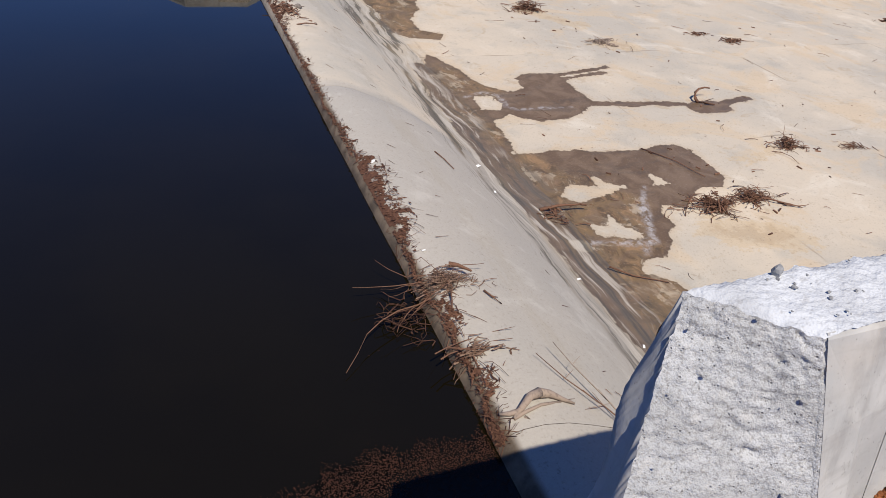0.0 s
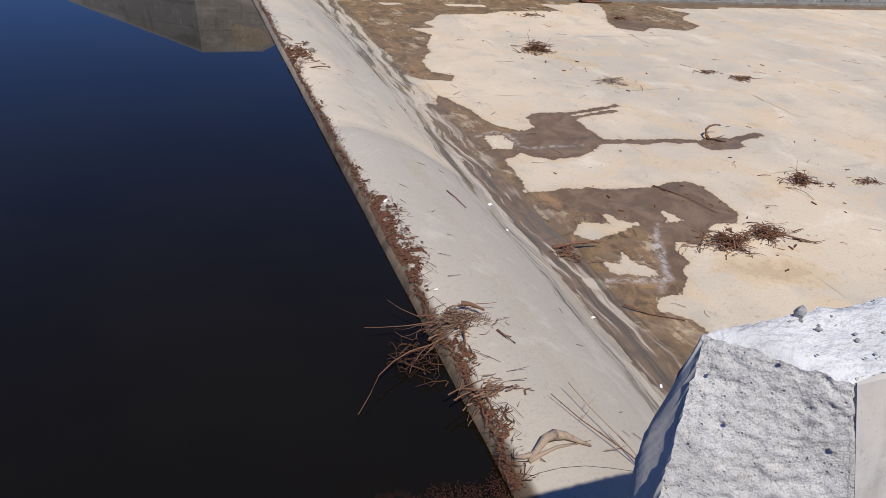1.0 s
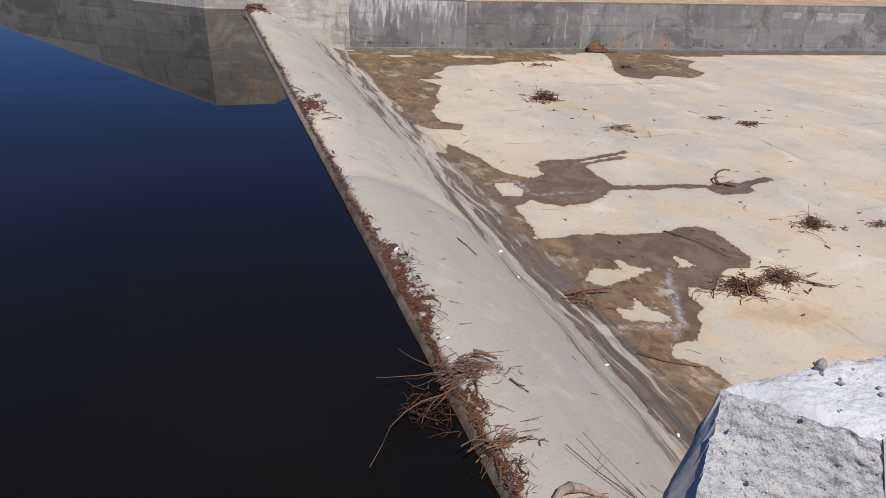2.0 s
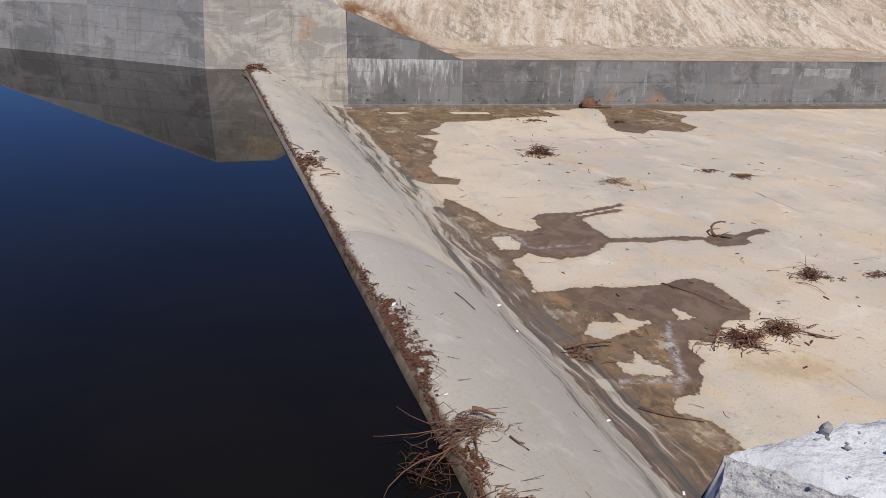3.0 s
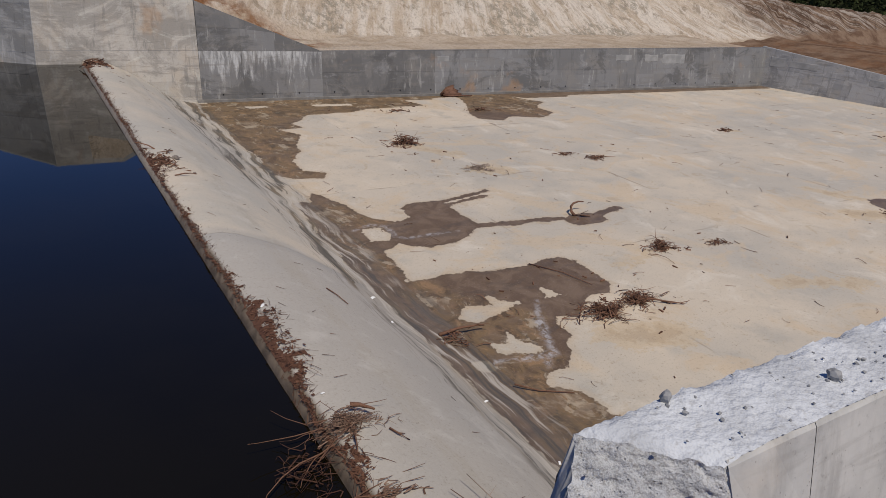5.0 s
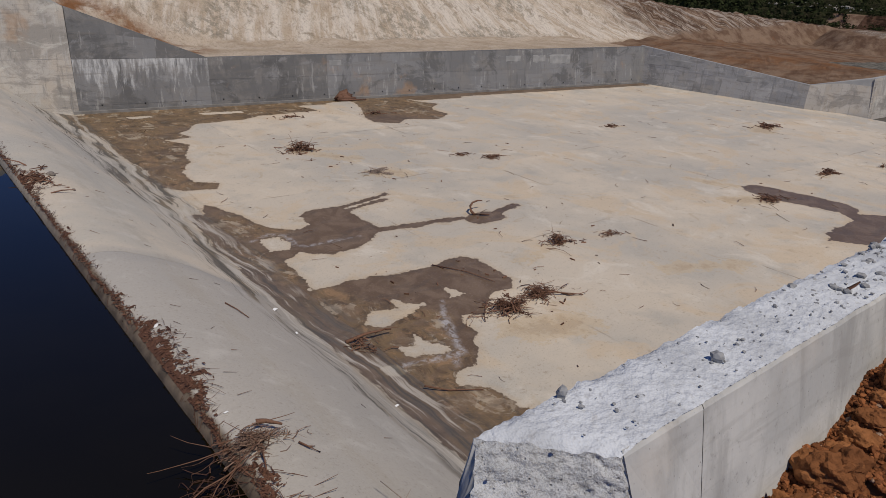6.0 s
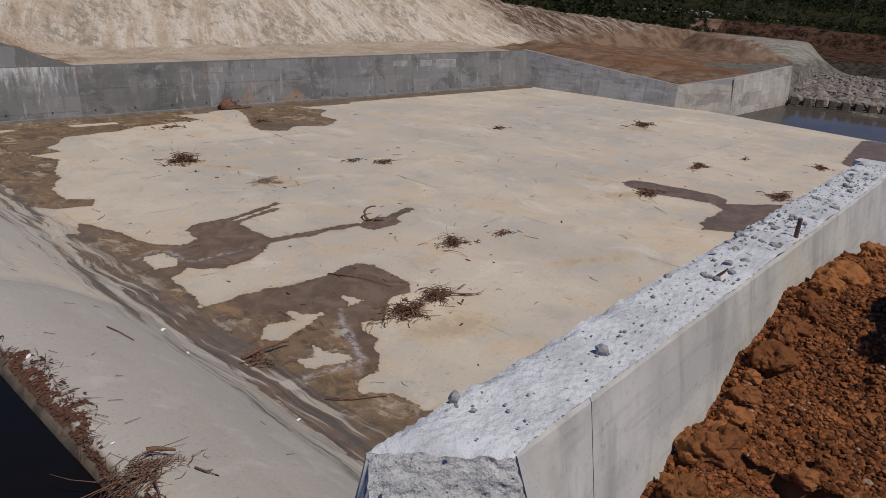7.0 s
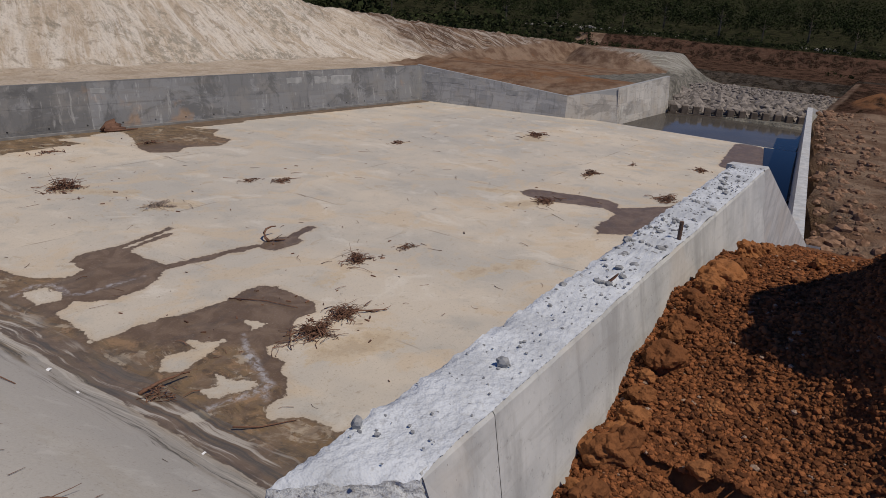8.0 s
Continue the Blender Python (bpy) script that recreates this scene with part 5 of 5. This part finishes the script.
def scattered_twigs():
    rng = random.Random(9)
    V, F = [], []
    for k in range(170):
        x, y = 10 + 48 * rng.random() ** 1.4, rng.uniform(4, 38)
        l, a = rng.uniform(0.05, 0.32) * (1 if rng.random() < 0.8 else 1.8), rng.uniform(0, 6.28)
        d = Vector((math.cos(a), math.sin(a), 0)) * l
        c = Vector((x, y, 0.022))
        r = rng.uniform(0.006, 0.014)
        add_stick(V, F, bent(rng, c - d, c + d, 0.12), r, r * 0.5, 3)
    for k in range(50):
        x, y = rng.uniform(3.6, 6.6), 5 + 34 * rng.random() ** 1.6
        l, a = rng.uniform(0.04, 0.16), rng.gauss(0, 0.7)
        d = Vector((math.cos(a), math.sin(a), 0)) * l
        p, q = Vector((x, y, 0)) - d, Vector((x, y, 0)) + d
        p.z, q.z = weir_z(p.x) + 0.02, weir_z(q.x) + 0.02
        add_stick(V, F, [tuple(p), tuple(q)], 0.006, 0.003, 3)
    for k in range(170):
        c0 = rng.choice(((13.5, 12.5), (15, 12.3), (18.6, 15), (16.4, 30), (17.7, 25), (24, 25.5), (31.5, 13.5), (20, 36.5), (12, 16), (22, 17)))
        x, y = c0[0] + rng.gauss(0, 2.2), c0[1] + rng.gauss(0, 1.6)
        if not 9.5 < x < 58 or not 5 < y < 39:
            continue
        l, a = 0.012 + 0.09 * rng.random() ** 2, rng.uniform(0, 6.28)
        d = Vector((math.cos(a), math.sin(a), 0)) * l
        c = Vector((x, y, 0.02))
        add_stick(V, F, [tuple(c - d), tuple(c + d)], l * 0.35, l * 0.25, 4)
    tagged(mesh_object("twig_litter", V, F, M_TWIG), "small dark twigs scattered over the pale concrete", "litter", "", "stuff")
    # flakes added on the surface in place of the brown silt under it
    V, F = [], []
    for k in range(26000):
        x, y = rng.uniform(-2.5, 3.1), 4.9 - abs(rng.gauss(0, 0.55)) + 0.5 * rng.random()
        if y > 4.55 + 0.25 * fbm(x * 2, 1.0, 1.0) + (x > 1.0) * 0.25 + rng.random() * 0.35 or y < 2.2:
            continue
        a, l = rng.uniform(0, 6.28), rng.uniform(0.004, 0.013)
        u, v = Vector((math.cos(a), math.sin(a), 0)) * l, Vector((-math.sin(a), math.cos(a), 0)) * l * 0.6
        c, i = Vector((x, y, WATER + 0.004)), len(V)
        V += [tuple(c - u), tuple(c + v), tuple(c + u), tuple(c - v), tuple(c + Vector((0, 0, 0.006)))]
        F += [(i, i + 1, i + 4), (i + 1, i + 2, i + 4), (i + 2, i + 3, i + 4), (i + 3, i, i + 4)]
    tagged(mesh_object("sunken_silt", V, F, M_SILT_FLAKE), "brown flakes on the dark water standing in for sunken silt", "litter", "", "stuff")


scattered_twigs()


def scrap(x, y, z, size, turn):
    bm = bmesh.new()
    bmesh.ops.create_grid(bm, x_segments=3, y_segments=2, size=0.5)
    for v in bm.verts:
        v.co = Vector((v.co.x * size, v.co.y * size * 0.45, 0.012 + 0.02 * size * math.sin(9 * v.co.x)))
    top = bmesh.ops.extrude_face_region(bm, geom=bm.faces[:])
    for v in [g for g in top["geom"] if isinstance(g, bmesh.types.BMVert)]:
        v.co.z += 0.006
    me = bpy.data.meshes.new("paper_scrap")
    bm.to_mesh(me)
    bm.free()
    me.materials.append(M_PAPER)
    ob = new("paper_scrap", me)
    ob.matrix_world = pose(x, y, z, 0, 0, turn)
    tagged(ob, "small crumpled white scrap of rubbish on the weir", "litter", "white scraps")


for x, y, s, t in ((3.52, 11.75, 0.16, 40), (3.5, 8.6, 0.07, 10), (7.25, 14.55, 0.2, 30), (7.05, 13.0, 0.1, 80), (7.6, 9.7, 0.12, 10), (7.9, 7.6, 0.1, 60)):
    scrap(x, y, weir_z(x), s, t)


# ---- stones ----
def stone_verts(rng, r, centre, squash=0.75, detail=1):
    bm = bmesh.new()
    bmesh.ops.create_icosphere(bm, subdivisions=detail, radius=1.0)
    sx, sy, sz = r * rng.uniform(0.75, 1.25), r * rng.uniform(0.75, 1.25), r * squash * rng.uniform(0.8, 1.2)
    k, turn = rng.uniform(0, 99), Matrix.Rotation(rng.uniform(0, 6.28), 3, "Z")
    V = []
    for v in bm.verts:
        f = 1 + 0.4 * noise.noise(v.co * 1.3 + Vector((k, 0, 0))) + 0.22 * noise.noise(v.co * 3.1 + Vector((k, 5, 0))) + (0.12 * noise.noise(v.co * 8 + Vector((k, 9, 0))) if detail > 2 else 0)
        V.append(tuple(Vector(centre) + turn @ Vector((v.co.x * sx * f, v.co.y * sy * f, v.co.z * sz * f))))
    F = [tuple(v.index for v in f.verts) for f in bm.faces]
    bm.free()
    return V, F


def pour(name, spots, material, label, category, seed, squash=0.75, detail=1):
    """Many stones in one mesh. spots: (x, y, z, radius)."""
    rng = random.Random(seed)
    shapes = [stone_verts(rng, 1.0, (0, 0, 0), squash, detail) for _ in range(14)]
    V, F = [], []
    for x, y, z, r in spots:
        sv, sf = rng.choice(shapes)
        c, s = math.cos(rng.uniform(0, 6.28)) , rng.uniform(0.85, 1.15)
        sn = math.sqrt(1 - c * c)
        i = len(V)
        V += [(x + r * s * (a * c - b * sn), y + r * s * (a * sn + b * c), z + r * h) for a, b, h in sv]
        F += [tuple(q + i for q in f) for f in sf]
    return tagged(mesh_object(name, V, F, material), label, category, "", "stuff")


def single_stone(name, x, y, z, r, material, label, group, rng, squash=0.8, detail=2):
    V, F = stone_verts(rng, r, (0, 0, r * squash * 0.7), squash, detail)
    ob = mesh_object(name, V, F, material)
    ob.location = (x, y, z)
    return tagged(ob, label, "stone" if "clod" not in name else "soil clod", group)


rng = random.Random(31)
single_stone("loose_stone", 2.065, 0.95, TOP, 0.026, M_GRAVEL, "grey crushed stone lying on the rough wall top", "stones on the wall", rng)
single_stone("loose_stone", 1.5, 1.095, TOP - 0.005, 0.02, M_GRAVEL, "upright grey stone stuck at the wall edge", "stones on the wall", rng, 1.1)
spots = []
for k in range(46):
    x = 1.35 + 5.0 * rng.random()
    y = rng.uniform(0.88, 1.08)
    if x - 1.2 < 1.15 - y + 0.05 or (x < 2.6 and rng.random() < 0.5):
        continue
    single_stone("loose_stone", x, y, TOP - 0.002, rng.uniform(0.005, 0.012) * (1.35 if x > 3 else 1), M_GRAVEL, "small grey stone chip on the rough wall top", "stones on the wall", rng, 0.7, 1)
for cx, cy, many, spread in ((2.95, 1.0, 12, 0.09), (3.25, 0.95, 9, 0.12), (3.55, 0.97, 22, 0.13), (3.9, 1.0, 18, 0.14), (4.3, 0.97, 16, 0.15), (5.0, 0.98, 22, 0.3), (5.9, 0.98, 20, 0.35)):
    for k in range(many):
        x, y = cx + rng.gauss(0, spread), min(1.09, max(0.88, cy + rng.gauss(0, 0.055)))
        single_stone("loose_stone", x, y, TOP - 0.002, 0.006 + 0.02 * rng.random() ** 2.5, M_GRAVEL, "flat grey chip of broken mortar on the wall top", "stones on the wall", rng, 0.5, 1)
for k in range(500):
    x = 1.4 + 5.1 * rng.random() ** 0.8
    spots.append((x, rng.uniform(0.87, 1.1), TOP + 0.002, rng.uniform(0.002, 0.007)))
pour("grit", spots, M_GRAVEL, "loose grey grit on the broken wall top", "grit", 3)
end_spots = []
for k in range(13):
    y, z = rng.uniform(0.87, 1.09), TOP - 0.02 - 0.6 * rng.random()
    s = TOP - z
    k = (y - 0.85) / 0.26
    end_spots.append((2.3 - y + (0.04 - 0.47 * k) * s, y + (-0.39 - 0.11 * k) * s, z, rng.uniform(0.003, 0.009)))
pour("exposed_aggregate", end_spots, M_GRAVEL, "stones showing in the broken concrete end", "aggregate", 4)


def dry_leaf():
    V, F, n = [], [], 9
    for k in range(n):
        f = k / (n - 1)
        w = 0.009 * math.sin(math.pi * (0.08 + 0.84 * f))
        lift = 0.004 + 0.03 * f * f
        V += [(0.075 * f, -w, lift + 0.004), (0.075 * f, 0.0, lift - 0.002), (0.075 * f, w, lift + 0.004), (0.075 * f, 0.0, lift - 0.005)]
    F = [(4 * k + a, 4 * k + 4 + a, 4 * k + 4 + b, 4 * k + b) for k in range(n - 1) for a, b in ((0, 1), (1, 2), (2, 3), (3, 0))]
    ob = mesh_object("dry_leaf", V, F, M_LITTER, None, True)
    ob.matrix_world = pose(3.02, 0.945, TOP + 0.002, 0, 0, -20)
    tagged(ob, "curled reddish-brown dry leaf on the rough wall top", "leaf")


dry_leaf()
single_stone("loose_stone", 4.04, 22.3, weir_z(4.04) - 0.02, 0.11, M_ROCK, "dark stone lying on the weir crest", "stones on the weir", rng)
single_stone("loose_stone", 4.3, 20.9, weir_z(4.3) - 0.01, 0.05, M_ROCK, "small dark stone lying on the weir", "stones on the weir", rng)


def rebar():
    root = tagged(new("rebar_stub"), "short rusty steel bar standing in the wall top", "steel bar")
    root.location = (3.95, 0.875, TOP - 0.01)
    V, F = [], []
    pts = [(0.0, 0, 0), (-0.004, 0.0, 0.06), (-0.007, 0.0, 0.115)]
    add_stick(V, F, pts, 0.011, 0.011, 10)
    bar = mesh_object("bar", V, F, M_STEEL, root)
    for k in range(6):
        V, F = [], []
        z = 0.015 + k * 0.017
        add_stick(V, F, [(-0.065 * z, 0, z), (-0.065 * z, 0, z + 0.005)], 0.0125, 0.0125, 10)
        mesh_object("rib", V, F, M_STEEL, bar)


rebar()

# soil clods
rng = random.Random(77)
for k in range(46):
    x = 2.2 + 5.2 * rng.random() ** 1.3 if k < 30 else rng.uniform(2.4, 7.0)
    y = 0.74 - abs(rng.gauss(0, 0.05)) if k < 30 else rng.uniform(-0.2, 0.75)
    r = rng.uniform(0.025, 0.06) if k < 30 else rng.uniform(0.02, 0.04)
    single_stone("soil_clod", x, y - r * 0.6, soil_height(x, y) - r * 0.25, r, M_BIGCLOD, "rounded orange-red clod of soil on the bank", "soil clods", rng, 0.85, 3)
for x, y, r in ((4.12, 0.7, 0.11), (4.5, 0.66, 0.07), (3.42, 0.72, 0.075), (3.62, 0.7, 0.06), (3.1, 0.71, 0.085), (2.86, 0.72, 0.05), (2.45, 0.7, 0.085), (2.2, 0.68, 0.07), (2.3, 0.5, 0.06), (5.05, 0.70, 0.10), (5.25, 0.62, 0.07), (2.5, 0.68, 0.075), (2.75, 0.72, 0.06), (2.62, 0.36, 0.05), (3.9, 0.72, 0.07), (2.9, 0.45, 0.035), (4.5, 0.76, 0.06), (3.35, 0.74, 0.06)):
    single_stone("soil_clod", x, y - 0.06, soil_height(x, y - 0.06) - r * 0.35, r, M_BIGCLOD, "large orange-red clod of soil against the wall", "soil clods", rng, 0.85, 4)
spots = []
for k in range(62000):
    x = 1.8 + 7.5 * rng.random() ** 1.5
    y = 0.83 - 1.6 * rng.random() ** 1.15
    r = 0.003 + 0.011 * rng.random() ** 6
    spots.append((x, y, soil_height(x, y) + r * 0.2, r * (1 + 0.08 * x)))
for k in range(26000):
    x = 2.0 + 3.2 * rng.random() ** 1.3
    y = 0.82 - 1.3 * rng.random() ** 1.2
    r = 0.006 + 0.009 * rng.random() ** 3
    spots.append((x, y, soil_height(x, y) + r * 0.35, r))
pour("soil_crumbs", spots, M_CLOD, "loose crumbs of red soil on the bank", "soil", 6, 0.8)

# ---- sill blocks and rock apron downstream ----
sill = new("end_sill")
setting(sill, "toothed concrete sill across the pool end", "sill")
p, q = Vector((78.6, 20.4)), Vector((83.8, 6.9))
d = (q - p).normalized()
nrm = Vector((-d.y, d.x))


def box_on_line(name, s0, s1, back, zb, zt, parent, material):
    bm = bmesh.new()
    c = p + d * (s0 + s1) * 0.5 + nrm * back * 0.5
    bmesh.ops.create_cube(bm, size=1.0)
    bmesh.ops.scale(bm, vec=(s1 - s0, abs(back), zt - zb), verts=bm.verts)
    bmesh.ops.bevel(bm, geom=bm.edges[:], offset=0.03, segments=1, affect="EDGES")
    bmesh.ops.rotate(bm, verts=bm.verts, matrix=Matrix.Rotation(math.atan2(d.y, d.x), 3, "Z"))
    bmesh.ops.translate(bm, verts=bm.verts, vec=(c.x, c.y, (zt + zb) / 2))
    return part(name, bm, material, parent)


length = (q - p).length
box_on_line("sill_beam", 0, length, 0.9, -1.2, -0.12, sill, M_TEETH)
count = 12
for k in range(count):
    s0 = (k + 0.15) * length / count
    box_on_line("sill_tooth", s0, s0 + 0.55 * length / count, 0.75, -0.12, 0.7, sill, M_TEETH)

rng = random.Random(13)
spots = []
for k in range(5600):
    x = 79.5 + 36 * rng.random() ** 1.25
    lo, hi = 4.5 + (x - 80) * 0.02, np.interp(x, (79, 90, 115), (20.6, 23, 30))
    y = rng.uniform(lo, hi)
    if x < 79.8 + (20.4 - y) * 0.39 + 0.6:
        continue
    base = float(np.interp(x, (80, 92, 140), (-0.3, 0.45, 1.0)))
    spots.append((x, y, base + rng.uniform(-0.1, 0.55) * (1 if x < 96 else 0.3), (0.14 + 0.42 * rng.random() ** 2) * (1.6 if x < 96 else 0.7)))
pour("rock_apron", spots, M_ROCK, "dumped grey-brown rocks lining the channel past the sill", "rocks", 8)
spots = []
for k in range(1300):
    x = 14 + 60 * rng.random() ** 1.2
    ny = float(near_y(x))
    y = ny - 0.55 - abs(rng.gauss(0, 2.2))
    z = float(np.interp(x, (6.6, 11, 19, 72), (7.0, 5.7, 2.6, 2.5)))
    spots.append((x, y, z + 0.02, 0.02 + 0.3 * rng.random() ** 6))
field = []
for k in range(150):
    x, y = rng.uniform(178, 235), rng.uniform(-10, 95)
    field.append((x, y, 0.2 + 0.6 * rng.random() ** 3))
pour("bank_stones", spots, M_BANK, "red-brown stones and clods on the near bank", "stones", 9, 0.75, 2)


# ---- woods and scrub in the distance ----
def land_height(x, y):
    hit, place, _, _ = ground_ob.ray_cast(Vector((x, y, 500)), Vector((0, 0, -1)))
    return place.z if hit else 0.0


ground_ob = bpy.data.objects["ground"]


rng = random.Random(14)
field = [(x, y, land_height(x, y) + 0.3, r) for x, y, r in field]
pour("field_stones", field, M_CHALK, "pale boulders and spoil scattered through the scrub", "stones", 15)


def leaf_cloud(V, F, rng, c, rx, rz, count, size):
    for k in range(count):
        while True:
            o = Vector((rng.uniform(-1, 1), rng.uniform(-1, 1), rng.uniform(-1, 1)))
            if 0.25 < o.length < 1:
                break
        o = Vector((o.x * rx, o.y * rx, o.z * rz)) * (0.75 + 0.4 * noise.noise(o * 2 + Vector(c)))
        a = Vector((rng.gauss(0, 1), rng.gauss(0, 1), rng.gauss(0, 0.6))).normalized() * size * rng.uniform(0.6, 1.3)
        b = a.cross(Vector((rng.gauss(0, 1), rng.gauss(0, 1), rng.gauss(0, 1)))).normalized() * size * rng.uniform(0.4, 0.8)
        m, i = Vector(c) + o, len(V)
        V += [tuple(m - a), tuple(m + b), tuple(m + a), tuple(m - b)]
        F.append((i, i + 1, i + 2, i + 3))


def woods():
    rng = random.Random(21)
    V, F = [], []
    for k in range(4600):
        bearing = radians(rng.uniform(8, 97))
        dist = 176 + (330 * rng.random() ** 1.3 if k < 2600 else 200 + 420 * rng.random())
        x, y = dist * math.sin(bearing), dist * math.cos(bearing)
        if (x < 171 and y < 62) or 190 < dist < 300 and bearing > radians(81) and rng.random() < 0.93:
            continue
        tall = rng.uniform(5, 12) * (1.3 if dist > 420 else 1) if dist > 285 and rng.random() < 0.7 else rng.uniform(0.8, 2.6)
        r = tall * rng.uniform(0.32, 0.5) if tall > 3 else tall * rng.uniform(0.6, 1.0)
        z = land_height(x, y)
        leaf_cloud(V, F, rng, (x, y, z + tall * (0.58 if tall > 3 else 0.4)), r, tall * 0.45, 64 if tall > 3 else 30, 0.1 * tall ** 0.5 + 0.14)
    for k in range(700):
        x = rng.uniform(40, 175)
        crest = 50 + (float(bank_crest(x)) - 2.9) / 0.8
        y = crest + 4 + 45 * rng.random() ** 0.8
        tall = rng.uniform(0.4, 1.8) if rng.random() < 0.9 else rng.uniform(3, 6)
        leaf_cloud(V, F, rng, (x, y, land_height(x, y) + tall * 0.45), tall * 0.6, tall * 0.5, 34, 0.12 + 0.07 * tall)
    for k in range(900):
        x, y = rng.uniform(150, 190), rng.uniform(-30, 62)
        tall = rng.uniform(0.3, 1.5)
        if noise.noise(Vector((x * 0.06, y * 0.06, 3))) < (0.25 if x < 168 else -0.5):
            continue
        leaf_cloud(V, F, rng, (x, y, land_height(x, y) + tall * 0.4), tall * 0.8, tall * 0.5, 26, 0.1 + 0.07 * tall)
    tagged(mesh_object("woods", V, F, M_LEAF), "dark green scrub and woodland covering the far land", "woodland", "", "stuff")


woods()


def tree(x, y, tall, seed):
    rng = random.Random(seed)
    root = tagged(new("tree"), "dark green broadleaf tree standing in distant scrub", "tree", "far trees")
    root.location = (x, y, land_height(x, y) - 0.1)
    V, F = [], []
    add_stick(V, F, [(0, 0, 0), (0.1, 0, tall * 0.3), (0.0, 0.15, tall * 0.6), (0.1, 0.1, tall * 0.9)], tall * 0.03, tall * 0.008, 8)
    trunk = mesh_object("trunk", V, F, M_BARK, root, True)
    V, F = [], []
    CV, CF = [], []
    for k in range(9):
        a = k * 2.4 + rng.uniform(-0.4, 0.4)
        h = tall * rng.uniform(0.35, 0.75)
        tip = Vector((math.cos(a), math.sin(a), 0)) * tall * rng.uniform(0.18, 0.34) + Vector((0, 0, h + tall * 0.16))
        limb = bent(rng, (0.05, 0.05, h), tip, 0.1)
        LV, LF = [], []
        add_stick(LV, LF, limb, tall * 0.01, tall * 0.004, 5)
        mesh_object("limb", LV, LF, M_BARK, trunk, True)
        leaf_cloud(CV, CF, rng, tip, tall * 0.15, tall * 0.12, 60, tall * 0.028)
    leaf_cloud(CV, CF, rng, (0, 0, tall * 0.85), tall * 0.2, tall * 0.16, 90, tall * 0.028)
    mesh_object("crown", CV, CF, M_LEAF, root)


for k, (b, dist, tall) in enumerate(((62, 255, 9), (66, 270, 8), (71, 240, 7), (74, 285, 10), (78, 262, 11), (81, 248, 8), (84, 275, 10), (87, 236, 7), (58, 262, 8), (53, 268, 9))):
    tree(dist * math.sin(radians(b)), dist * math.cos(radians(b)), tall, 100 + k)
